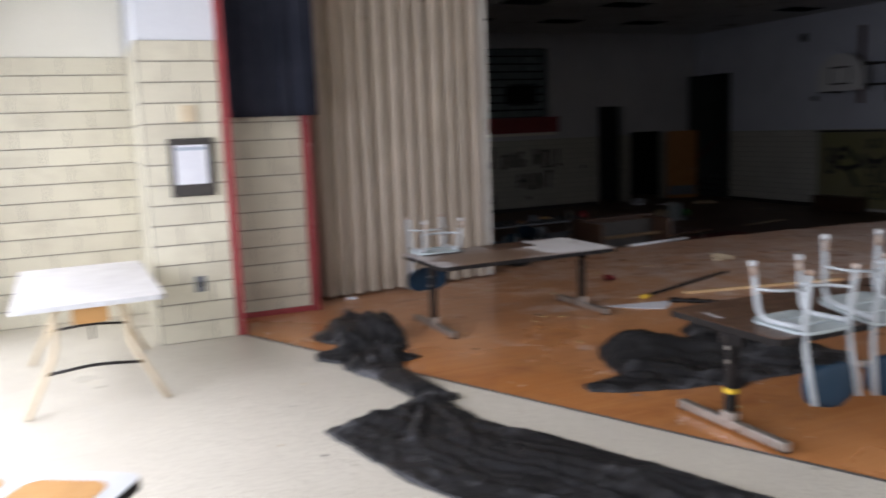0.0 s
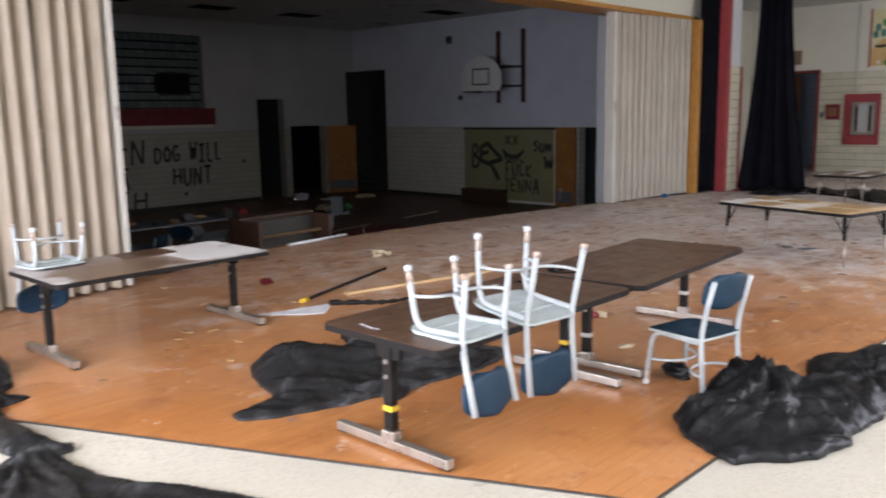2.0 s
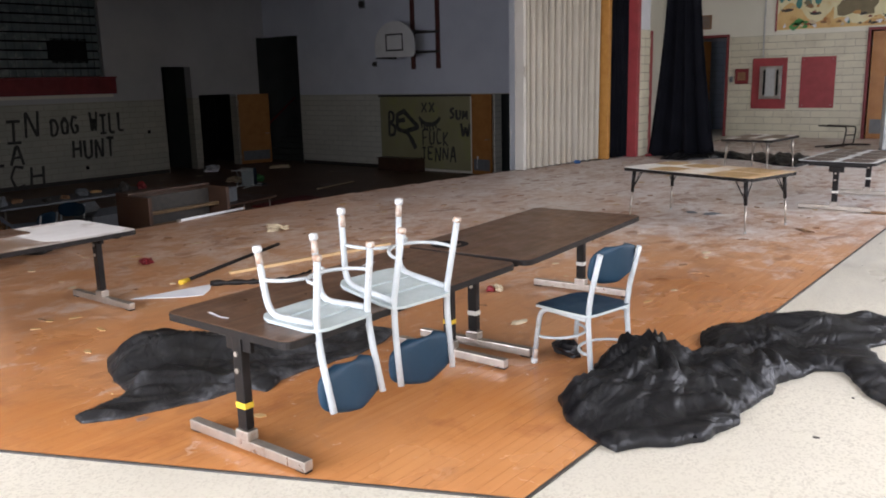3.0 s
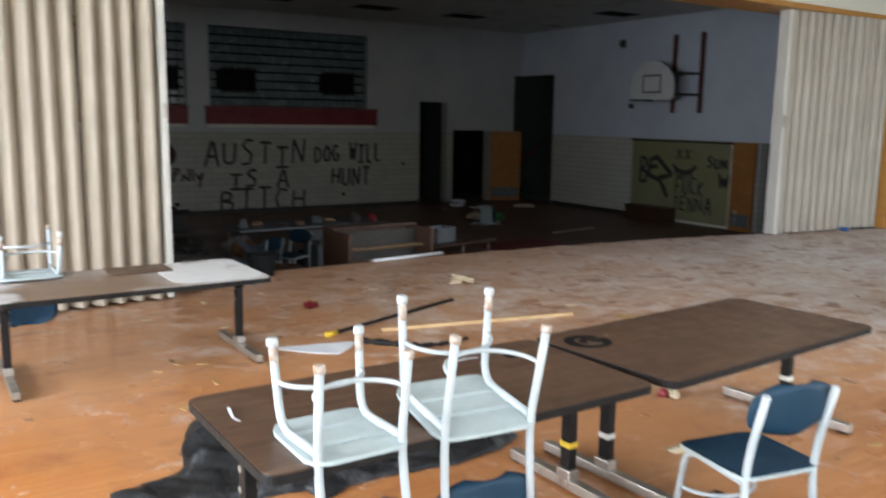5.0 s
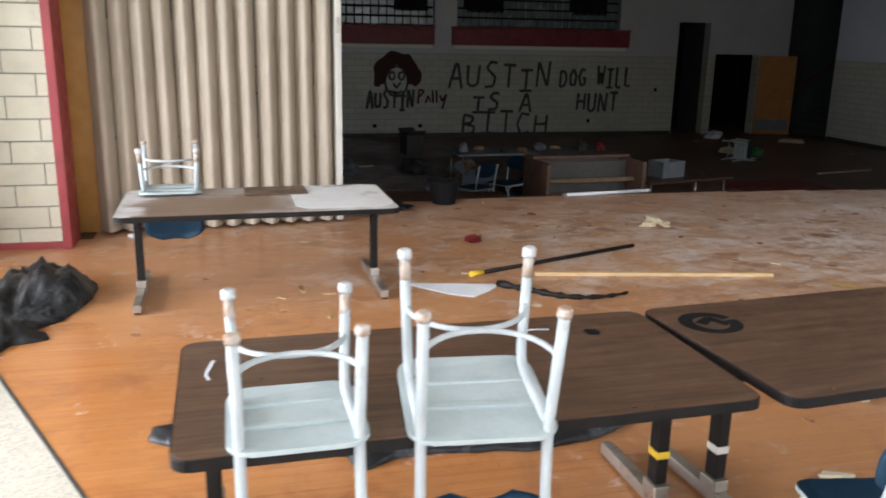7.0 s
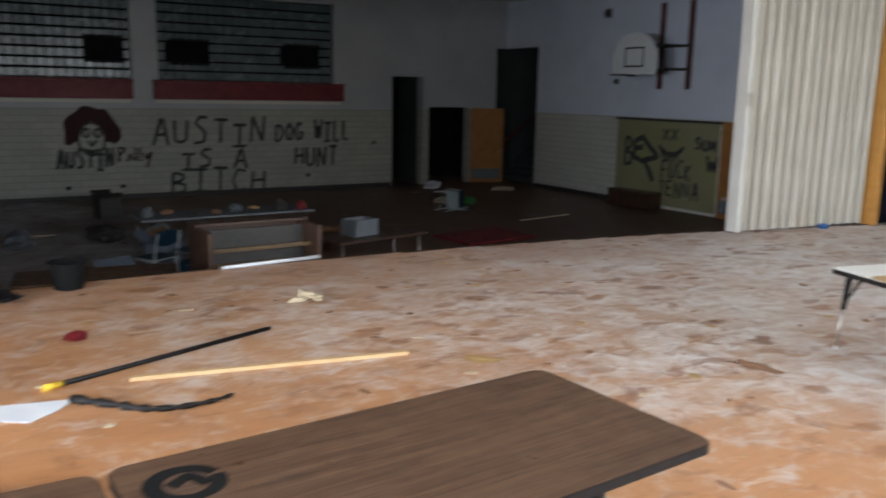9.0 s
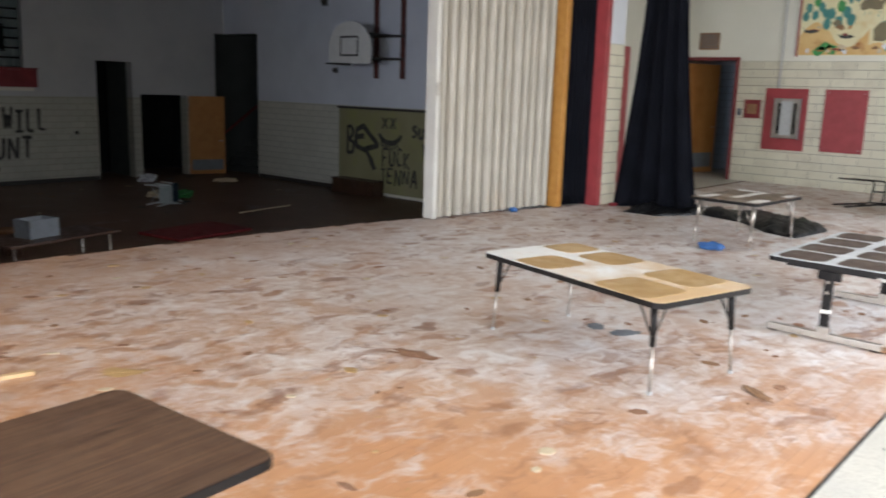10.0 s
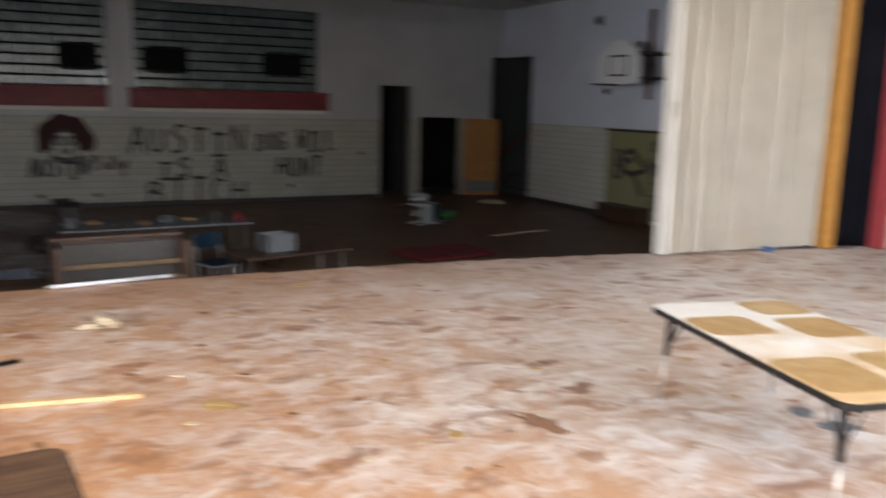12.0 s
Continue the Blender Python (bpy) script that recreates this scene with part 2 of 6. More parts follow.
def wiped_top():
    """Walnut laminate under chalk dust, wiped clean in a broad sweep along the near side."""
    n = Nodes("wiped_walnut_laminate", 0.5)
    sep = n.node("ShaderNodeSeparateXYZ")
    n.link(n.local(), sep.inputs[0])
    grain = n.noise(1.0, 5.0, 0.65, n.scaled(3.0, 60.0, 1.0, 0, n.local()), 0.4)
    c = n.mix(n.ramp(grain, 0.35, 0.68), (0.15, 0.09, 0.055), (0.22, 0.14, 0.09))
    edge = n.ramp(n.noise(3.5, 6.0, 0.6, n.local(), 0.6), 0.3, 0.7, -0.22, 0.22)
    left = n.ramp(n.math("ADD", sep.outputs["X"], edge), -0.6, -0.72)
    back = n.math("MULTIPLY", n.ramp(n.math("ADD", sep.outputs["Y"], edge), 0.08, 0.2), n.ramp(sep.outputs["X"], -0.5, 0.3, 0.35, 0.8))
    right = n.ramp(n.math("ADD", sep.outputs["X"], edge), 0.05, 0.3)
    dust = n.math("MAXIMUM", n.math("MAXIMUM", left, back), right)
    dust = n.math("MULTIPLY", dust, n.ramp(n.noise(9.0, 6.0, 0.7, n.local()), 0.3, 0.62, 1.0, 0.5))
    c = n.mix(n.math("MULTIPLY", dust, 0.85), c, (0.66, 0.65, 0.64))
    n.color(c)
    n.rough(n.ramp(dust, 0, 1, 0.4, 0.85))
    return n.mat


def gym_boards():
    """Dark worn boards, with pale dust drifted over the west side."""
    n = Nodes("dusty_gym_floor", 0.6)
    sep = n.node("ShaderNodeSeparateXYZ")
    n.link(n.pos, sep.inputs[0])
    c = n.mix(n.ramp(n.noise(0.9, 5.0), 0.3, 0.7), (0.11, 0.055, 0.028), (0.17, 0.095, 0.055))
    c = n.mix(n.ramp(n.noise(1.0, 5.0, 0.6, n.scaled(2.0, 30.0, 1.0)), 0.45, 0.7, 0.0, 0.4), c, (0.07, 0.035, 0.02))
    drift = n.ramp(n.math("ADD", sep.outputs["X"], n.ramp(n.noise(0.5, 4.0), 0.3, 0.7, -1.6, 1.6)), -4.2, -6.8)
    drift = n.math("MULTIPLY", drift, n.ramp(n.noise(2.2, 7.0, 0.7, None, 0.5), 0.32, 0.6, 0.25, 1.0))
    c = n.mix(n.math("MULTIPLY", drift, 0.9), c, (0.58, 0.56, 0.57))
    c = n.mix(n.ramp(n.noise(1.7, 7.0, 0.7, None, 0.7), 0.58, 0.7, 0.0, 0.5), c, (0.32, 0.28, 0.25))
    n.color(c)
    n.rough(n.ramp(drift, 0, 1, 0.5, 0.85))
    return n.mat


M = {
    "chalk_top": chalk_top(),
    "wood": wood_floor(),
    "subfloor": plain("dark_joint", (0.09, 0.04, 0.018), (0.12, 0.06, 0.03), 10, 0.8),
    "terrazzo": terrazzo(),
    "edge": plain("dark_edging", (0.03, 0.028, 0.025), (0.06, 0.05, 0.04), 20, 0.55),
    "white_paint": plain("white_wall_paint", (0.7, 0.72, 0.74), (0.62, 0.64, 0.67), 1.2, 0.65, dirt=(0.5, 0.5, 0.48)),
    "cream_paint": plain("cream_wall_paint", (0.74, 0.72, 0.62), (0.68, 0.66, 0.56), 1.0, 0.65),
    "mortar": plain("mortar", (0.3, 0.28, 0.22), (0.24, 0.22, 0.18), 20, 0.85),
    "block": block_mat("cream_block", (0.64, 0.605, 0.465), (0.57, 0.535, 0.41), (0.4, 0.36, 0.27)),
    "gym_window_wall": course_wall("gym_wall", (0.45, 0.43, 0.36), (0.4, 0.385, 0.32), (0.48, 0.48, 0.48), (0.42, 0.42, 0.43), 1.08, 0.15, 0.4, "X"),
    "gym_side_wall": course_wall("gym_side_wall", (0.58, 0.57, 0.5), (0.54, 0.53, 0.46), (0.68, 0.71, 0.78), (0.6, 0.63, 0.7), 1.08, 0.15, 0.4, "Y"),
    "gym_floor": gym_boards(),
    "ceiling": plain("ceiling_board", (0.62, 0.62, 0.6), (0.54, 0.54, 0.52), 1.5, 0.9, dirt=(0.3, 0.28, 0.25), dirt_at=(0.6, 0.7)),
    "red": plain("red_trim_paint", (0.34, 0.045, 0.05), (0.26, 0.034, 0.038), 5, 0.45),
    "maroon": plain("maroon_frame_paint", (0.2, 0.025, 0.028), (0.15, 0.02, 0.022), 5, 0.5),
    "dark_red": plain("dark_red_board", (0.22, 0.02, 0.022), (0.15, 0.014, 0.016), 3, 0.55),
    "post_red": plain("rusty_red_bracket_paint", (0.12, 0.03, 0.022), (0.07, 0.022, 0.018), 6, 0.55),
    "jamb": plain("varnished_jamb_wood", (0.5, 0.25, 0.06), (0.4, 0.18, 0.035), 9, 0.4),
    "door_wood": plain("orange_door_wood", (0.44, 0.2, 0.055), (0.35, 0.14, 0.035), 4, 0.4),
    "vinyl": plain("beige_vinyl", (0.48, 0.41, 0.32), (0.4, 0.34, 0.26), 2.2, 0.5, dirt=(0.48, 0.4, 0.3)),
    "vinyl_mid": plain("light_beige_vinyl", (0.44, 0.4, 0.325), (0.37, 0.335, 0.27), 2.2, 0.5, dirt=(0.4, 0.34, 0.26)),
    "vinyl_pale": plain("pale_vinyl", (0.64, 0.62, 0.56), (0.56, 0.53, 0.47), 2.2, 0.5),
    "cloth": cloth_mat("black_cloth", (0.0035, 0.0035, 0.004), (0.009, 0.009, 0.010), 0.28),
    "cloth_dusty": cloth_mat("dusty_black_cloth", (0.009, 0.009, 0.0095), (0.02, 0.02, 0.0205), 0.6),
    "drape": plain("navy_drape", (0.003, 0.0033, 0.005), (0.007, 0.0075, 0.011), 3, 0.95, spec=0.08),
    "drape_grey": plain("grey_blue_drape", (0.02, 0.023, 0.034), (0.036, 0.04, 0.056), 3, 0.9, spec=0.1),
    "laminate": laminate("dark_walnut_laminate", (0.058, 0.029, 0.017), (0.135, 0.074, 0.042)),
    "wiped_walnut": wiped_top(),
    "white_dust": plain("chalky_dust", (0.72, 0.71, 0.7), (0.6, 0.58, 0.56), 4.0, 0.8, dirt=(0.3, 0.24, 0.2), dirt_at=(0.6, 0.7)),
    "tan_top": plain("dusty_tabletop", (0.8, 0.78, 0.73), (0.74, 0.7, 0.62), 2.0, 0.6, dirt=(0.6, 0.47, 0.32), dirt_at=(0.56, 0.72)),
    "grey_top": plain("grey_dusty_tabletop", (0.6, 0.61, 0.6), (0.5, 0.51, 0.5), 3.0, 0.6),
    "white_top": plain("white_tabletop", (0.76, 0.74, 0.7), (0.66, 0.64, 0.6), 3.0, 0.5),
    "mat_tan": plain("tan_clean_patch", (0.47, 0.3, 0.125), (0.4, 0.245, 0.095), 5, 0.45, dirt=(0.55, 0.4, 0.22), dirt_at=(0.55, 0.75)),
    "patch_brown": plain("brown_clean_patch", (0.2, 0.145, 0.095), (0.15, 0.1, 0.065), 5, 0.45, dirt=(0.4, 0.34, 0.27), dirt_at=(0.55, 0.75)),
    "mat_dark": plain("dark_clean_patch", (0.07, 0.045, 0.035), (0.1, 0.07, 0.05), 6, 0.5),
    "mat_orange": plain("orange_clean_patch", (0.55, 0.3, 0.1), (0.48, 0.25, 0.08), 5, 0.5),
    "black_metal": plain("black_painted_metal", (0.008, 0.007, 0.006), (0.016, 0.013, 0.012), 15, 0.5, spec=0.2),
    "chrome": plain("dull_chrome", (0.5, 0.46, 0.41), (0.36, 0.32, 0.27), 9, 0.36, 0.8, 0.0, dirt=(0.22, 0.15, 0.1), dirt_at=(0.6, 0.72)),
    "white_tube": plain("white_enamel_tube", (0.47, 0.5, 0.505), (0.39, 0.42, 0.425), 10, 0.35, dirt=(0.3, 0.25, 0.19), dirt_at=(0.62, 0.72)),
    "rust": plain("rusty_foot", (0.3, 0.17, 0.1), (0.55, 0.5, 0.44), 40, 0.7),
    "glide": plain("grey_glide", (0.55, 0.56, 0.55), (0.42, 0.42, 0.41), 30, 0.5),
    "seat_blue": plain("blue_plastic", (0.006, 0.026, 0.05), (0.010, 0.036, 0.064), 4, 0.5, spec=0.3, dirt=(0.05, 0.06, 0.07), dirt_at=(0.62, 0.85)),
    "seat_under": plain("pale_green_underside", (0.46, 0.52, 0.515), (0.39, 0.445, 0.44), 6, 0.5, dirt=(0.3, 0.34, 0.34), dirt_at=(0.5, 0.8)),
    "yellow": plain("yellow_tape", (0.75, 0.5, 0.03), (0.65, 0.42, 0.03), 20, 0.5),
    "white_tape": plain("white_tape", (0.7, 0.68, 0.62), (0.6, 0.58, 0.52), 20, 0.5),
    "glass_block": plain("glass_block", (0.10, 0.13, 0.13), (0.16, 0.19, 0.19), 3, 0.2),
    # near black for black things, and as painted shade for the passage and openings
    "dark": plain("black_and_painted_shade", (0.008, 0.008, 0.008), (0.014, 0.014, 0.014), 3, 0.9, spec=0.1),
    "spray": plain("black_spray_paint", (0.025, 0.025, 0.023), (0.085, 0.08, 0.07), 9, 0.8, 0, 0),
    "spray_red": plain("red_spray_paint", (0.04, 0.012, 0.01), (0.06, 0.016, 0.013), 20, 0.8, 0, 0),
    "olive": plain("olive_panel", (0.24, 0.22, 0.11), (0.3, 0.28, 0.16), 1.4, 0.6, dirt=(0.27, 0.27, 0.1), dirt_at=(0.56, 0.7)),
    "paper": plain("white_paper", (0.75, 0.76, 0.78), (0.66, 0.67, 0.7), 8, 0.8),
    "pine": plain("pale_pine", (0.66, 0.46, 0.24), (0.56, 0.37, 0.18), 8, 0.6),
    "piano_wood": plain("brown_piano_wood", (0.05, 0.024, 0.014), (0.075, 0.038, 0.022), 5, 0.4, dirt=(0.1, 0.075, 0.06)),
    "piano_gilt": plain("tarnished_gilt_wood", (0.15, 0.09, 0.038), (0.09, 0.052, 0.022), 9, 0.5, dirt=(0.07, 0.05, 0.03)),
    "grey_blue": plain("grey_blue_card", (0.15, 0.18, 0.23), (0.11, 0.13, 0.17), 6, 0.7, dirt=(0.25, 0.25, 0.25)),
    "grey_plastic": plain("grey_plastic", (0.17, 0.18, 0.19), (0.13, 0.14, 0.15), 8, 0.55, dirt=(0.1, 0.08, 0.06)),
    "blue_plastic": plain("bright_blue_plastic", (0.03, 0.1, 0.28), (0.04, 0.13, 0.33), 8, 0.4),
    "red_plastic": plain("red_plastic", (0.24, 0.015, 0.022), (0.16, 0.012, 0.016), 8, 0.5),
    "green_plastic": plain("green_plastic", (0.05, 0.25, 0.06), (0.06, 0.3, 0.08), 8, 0.5),
    "tan_scrap": plain("tan_scrap", (0.6, 0.5, 0.34), (0.5, 0.4, 0.26), 8, 0.8),
    "brown_scrap": plain("brown_scrap", (0.22, 0.115, 0.055), (0.3, 0.165, 0.08), 12, 0.8),
    "corridor": course_wall("blue_grey_wall", (0.36, 0.42, 0.5), (0.31, 0.37, 0.45), (0.46, 0.5, 0.56), (0.4, 0.44, 0.5), 2.25, 0.15, 0.4, "Y"),
    "pale_blue": plain("pale_blue_print", (0.4, 0.46, 0.52), (0.34, 0.39, 0.45), 2, 0.6),
    "paint_teal": plain("teal_paint", (0.05, 0.2, 0.19), (0.08, 0.26, 0.22), 8, 0.7),
    "mural": plain("mural_sky_paint", (0.74, 0.7, 0.46), (0.68, 0.6, 0.34), 2.5, 0.7, dirt=(0.62, 0.47, 0.22), dirt_at=(0.58, 0.75)),
    "mural_sand": plain("mural_sand_paint", (0.62, 0.37, 0.13), (0.7, 0.5, 0.22), 5, 0.7, dirt=(0.45, 0.22, 0.08), dirt_at=(0.56, 0.7)),
    "camel": plain("grey_brown_mural_paint", (0.17, 0.14, 0.08), (0.23, 0.19, 0.11), 6, 0.7),
    "mat_brown": plain("red_brown_scrap", (0.3, 0.16, 0.09), (0.24, 0.12, 0.065), 12, 0.8),
    # grey-green with the shade of the recesses darkened into the colour
    "teal": plain("recess_wall_with_shade", (0.045, 0.05, 0.046), (0.065, 0.07, 0.065), 2, 0.6),
}
M["board_white"] = plain("white_backboard", (0.78, 0.78, 0.76), (0.7, 0.7, 0.68), 4, 0.5)


# ---- mesh helpers ----
def mesh_of(bm, name, material):
    me = bpy.data.meshes.new(name)
    bm.normal_update()
    bm.to_mesh(me)
    bm.free()
    for m in material if isinstance(material, (list, tuple)) else [material]:
        me.materials.append(m)
    return me


def part(name, bm, material, parent=None, label=""):
    ob = new(name, mesh_of(bm, name, material))
    if parent is not None:
        ob.parent = parent
    if label:
        ob["label"] = label
    return ob


def smooth(ob):
    for p in ob.data.polygons:
        p.use_smooth = True
    return ob


def thing(name, label, category, m=None, group="", kind=""):
    ob = new(name)
    ob.empty_display_size = 0.1
    if m is not None:
        ob.matrix_world = m
    return tagged(ob, label, category, group, kind)


def box(x0, x1, y0, y1, z0, z1, bevel=0.0, bm=None, m=None):
    own = bmesh.new()
    bmesh.ops.create_cube(own, size=1)
    bmesh.ops.scale(own, vec=(x1 - x0, y1 - y0, z1 - z0), verts=own.verts)
    bmesh.ops.translate(own, vec=((x0 + x1) / 2, (y0 + y1) / 2, (z0 + z1) / 2), verts=own.verts)
    if bevel:
        bmesh.ops.bevel(own, geom=own.edges, offset=bevel, segments=2, affect="EDGES", profile=0.6)
    if m is not None:
        bmesh.ops.transform(own, matrix=m, verts=own.verts)
    return own if bm is None else join(bm, own)


def join(bm, other):
    me = bpy.data.meshes.new("tmp")
    other.to_mesh(me)
    other.free()
    bm.from_mesh(me)
    bpy.data.meshes.remove(me)
    return bm


def tube(points, r, sides=10, bm=None, closed=False, caps=True):
    """A round tube along points."""
    bm = bmesh.new() if bm is None else bm
    pts = [Vector(p) for p in points]
    rings, up = [], None
    for i, p in enumerate(pts):
        a = pts[i - 1] if i or closed else p
        b = pts[(i + 1) % len(pts)] if i + 1 < len(pts) or closed else p
        d = (b - a).normalized()
        if up is None:
            up = d.orthogonal().normalized()
        up = (up - d * up.dot(d)).normalized()
        side = d.cross(up)
        rr = r[i] if isinstance(r, (list, tuple)) else r
        rings.append([bm.verts.new(p + rr * (math.cos(2 * math.pi * k / sides) * up + math.sin(2 * math.pi * k / sides) * side)) for k in range(sides)])
    n = len(rings)
    for i in range(n if closed else n - 1):
        r0, r1 = rings[i], rings[(i + 1) % n]
        for k in range(sides):
            f = bm.faces.new((r0[k], r0[(k + 1) % sides], r1[(k + 1) % sides], r1[k]))
            f.smooth = True
    if caps and not closed:
        bm.faces.new(rings[0][::-1])
        bm.faces.new(rings[-1])
    return bm


def bend(points, radius, steps=6):
    """A path with its corners rounded."""
    pts = [Vector(p) for p in points]
    out = [pts[0]]
    for a, b, c in zip(pts, pts[1:], pts[2:]):
        u, v = (a - b), (c - b)
        r = min(radius, u.length * 0.45, v.length * 0.45)
        p, q = b + u.normalized() * r, b + v.normalized() * r
        for k in range(steps + 1):
            t = k / steps
            out.append(p * (1 - t) ** 2 + b * 2 * t * (1 - t) + q * t * t)
    out.append(pts[-1])
    return out


def rounded(w, h, r, steps=5):
    """The outline of a rounded rectangle about the origin."""
    pts = []
    for cx, cy, a in ((w / 2 - r, h / 2 - r, 0), (-w / 2 + r, h / 2 - r, 90), (-w / 2 + r, -h / 2 + r, 180), (w / 2 - r, -h / 2 + r, 270)):
        for k in range(steps + 1):
            t = radians(a + 90 * k / steps)
            pts.append((cx + r * math.cos(t), cy + r * math.sin(t)))
    return pts


def slab(outline, z0, z1, bevel=0.0, bm=None):
    """A flat outline raised to a thickness."""
    own = bmesh.new()
    lo = [own.verts.new((x, y, z0)) for x, y in outline]
    hi = [own.verts.new((x, y, z1)) for x, y in outline]
    n = len(lo)
    own.faces.new(lo[::-1])
    top = own.faces.new(hi)
    for i in range(n):
        own.faces.new((lo[i], lo[(i + 1) % n], hi[(i + 1) % n], hi[i]))
    if bevel:
        bmesh.ops.bevel(own, geom=list(top.edges), offset=bevel, segments=2, affect="EDGES", profile=0.5)
    return own if bm is None else join(bm, own)


def wall(name, axis, c0, c1, a0, a1, z0, z1, openings, material, label):
    """A wall of thickness c0..c1 that runs along the other axis, with openings (a0, a1, z0, z1) through it."""
    bm = bmesh.new()
    cuts = sorted({a0, a1, *[v for o in openings for v in o[:2]]})
    for s, e in zip(cuts, cuts[1:]):
        mid = (s + e) / 2
        spans, here = [(z0, z1)], [o for o in openings if o[0] < mid < o[1]]
        for o in here:
            spans = [p for lo, hi in spans for p in ((lo, min(hi, o[2])), (max(lo, o[3]), hi)) if p[1] - p[0] > 1e-4]
        for lo, hi in spans:
            box(*((c0, c1, s, e) if axis == "x" else (s, e, c0, c1)), lo, hi, bm=bm)
    return tagged(part(name, bm, material), label, "wall", kind="structure")


# ---- floors ----
GYM_Z, STAGE_TOP = -1.06, 0.0


def lip_y(x):
    """The bowed front edge of the stage, towards the gym."""
    return 0.68 - 0.0165 * (x + 5.6) ** 2 if x > -5.6 else 0.68 - 0.02 * (x + 5.6) ** 2


tagged(part("ground", box(-60, 60, -60, 60, GYM_Z - 1.2, GYM_Z - 0.9), M["mortar"]), "bare ground under the building", "ground", kind="structure")
_edge = [(-11.2, -0.45), (-10.86, -1.2), (-8.72, -5.735), (9.0, -5.735)]
_lip = [(x, lip_y(x)) for x in np.linspace(3.0, -10.3, 28)]
stage = tagged(part("floor_stage", slab([(-11.2, -0.45), (-10.86, -1.2), (-8.72, -5.735), (9.0, -5.735), (9.0, -0.62), (2.95, -0.62)] + _lip, -0.12, 0.001), M["subfloor"]), "orange wooden stage floor with grey dust trodden over it", "floor", kind="structure")
bm = box(LEFT_X - 0.3, RIGHT_X + 3, BACK_Y - 0.3, -0.6, -0.3, 0.0)
box(LEFT_X - 0.3, -10.9, -0.6, 0.3, -0.3, 0.0, bm=bm)
box(2.9, RIGHT_X + 3, -0.6, 2.0, -0.3, 0.0, bm=bm)
tagged(part("floor_hall", bm, M["terrazzo"]), "cream speckled terrazzo floor", "floor", kind="structure")
bm = bmesh.new()
for a, b in zip(_edge[1:], _edge[2:]):
    u, v = Vector((*a, 0)), Vector((*b, 0))
    d = (v - u).normalized()
    ang = math.degrees(math.atan2(d.y, d.x))
    box(0, (v - u).length, -0.01, 0.004, -0.02, 0.007, 0.002, bm, pose(u.x, u.y, 0, 0, 0, ang))
tagged(part("trim_stage_edge", bm, M["edge"]), "dark worn edging strip round the wooden floor", "edging", kind="structure")
_front = [(x, lip_y(x)) for x in np.linspace(-12.5, 6.77, 40)]
tagged(part("wall_stage_front", slab([(x, y - 0.02) for x, y in _front] + [(6.77, -1.6), (-12.5, -1.6)], GYM_Z - 0.05, -0.124), M["dark_red"]), "dark panelled front of the stage", "wall", kind="structure")
tagged(part("floor_gym", box(-13.3, 7.2, -1.7, 16.5, GYM_Z - 0.2, GYM_Z), M["gym_floor"]), "dark dusty gymnasium floor strewn with litter", "floor", kind="structure")

# ---- gym ----
WIN_Y, SIDE_X, GYM_TOP = 14.18, 6.77, 4.22
G_WINDOWS = [(-13.0, -8.6, 1.75, 3.78), (-8.02, -3.95, 1.75, 3.78), (-3.37, 1.17, 1.75, 3.78)]
wall("wall_gym_north", "y", WIN_Y, WIN_Y + 0.3, -13.3, SIDE_X, GYM_Z, GYM_TOP, G_WINDOWS + [(2.93, 3.9, GYM_Z, 2.0), (4.13, 5.5, GYM_Z, 1.16), (6.45, SIDE_X, GYM_Z, 2.9)], M["gym_window_wall"], "gym wall of pale block courses, painted grey above, scrawled with graffiti")
wall("wall_gym_east", "x", SIDE_X, SIDE_X + 0.3, 1.7, WIN_Y + 0.3, GYM_Z, GYM_TOP, [(12.6, WIN_Y + 0.3, GYM_Z, 2.9), (4.25, 5.15, GYM_Z, 1.06)], M["gym_side_wall"], "gym end wall of pale block courses, painted pale blue above")
wall("wall_gym_west", "x", -13.3, -13.0, -0.6, WIN_Y, GYM_Z, GYM_TOP, [], M["gym_side_wall"], "plain gym end wall")
tagged(part("ceiling_gym", box(-13.3, SIDE_X + 0.3, 0.3, WIN_Y + 0.3, GYM_TOP, GYM_TOP + 0.2), M["ceiling"]), "pale gym ceiling with missing boards", "ceiling", kind="structure")
# near-black colour on the passage walls stands in for their deep shade
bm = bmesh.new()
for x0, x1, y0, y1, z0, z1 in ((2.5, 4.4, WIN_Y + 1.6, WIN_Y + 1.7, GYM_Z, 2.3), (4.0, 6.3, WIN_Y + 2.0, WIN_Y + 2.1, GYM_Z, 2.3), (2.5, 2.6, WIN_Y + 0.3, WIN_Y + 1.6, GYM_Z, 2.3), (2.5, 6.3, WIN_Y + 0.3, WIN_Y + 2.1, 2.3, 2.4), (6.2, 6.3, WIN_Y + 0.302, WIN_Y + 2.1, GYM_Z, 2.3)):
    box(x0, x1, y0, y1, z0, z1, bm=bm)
tagged(part("wall_passage", bm, M["dark"]), "passage walls behind the gym, their darkness put into the colour", "wall", kind="structure")
# shade is in this wall's colour too, a step lighter than the passage
tagged(part("wall_pier", box(3.98, 4.06, WIN_Y + 0.302, WIN_Y + 1.5, GYM_Z, 2.28), M["teal"]), "return wall inside the doorway, shade put into its colour", "wall", kind="structure")
# stairwell walls and steps: dark base colour in place of real shade
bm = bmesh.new()
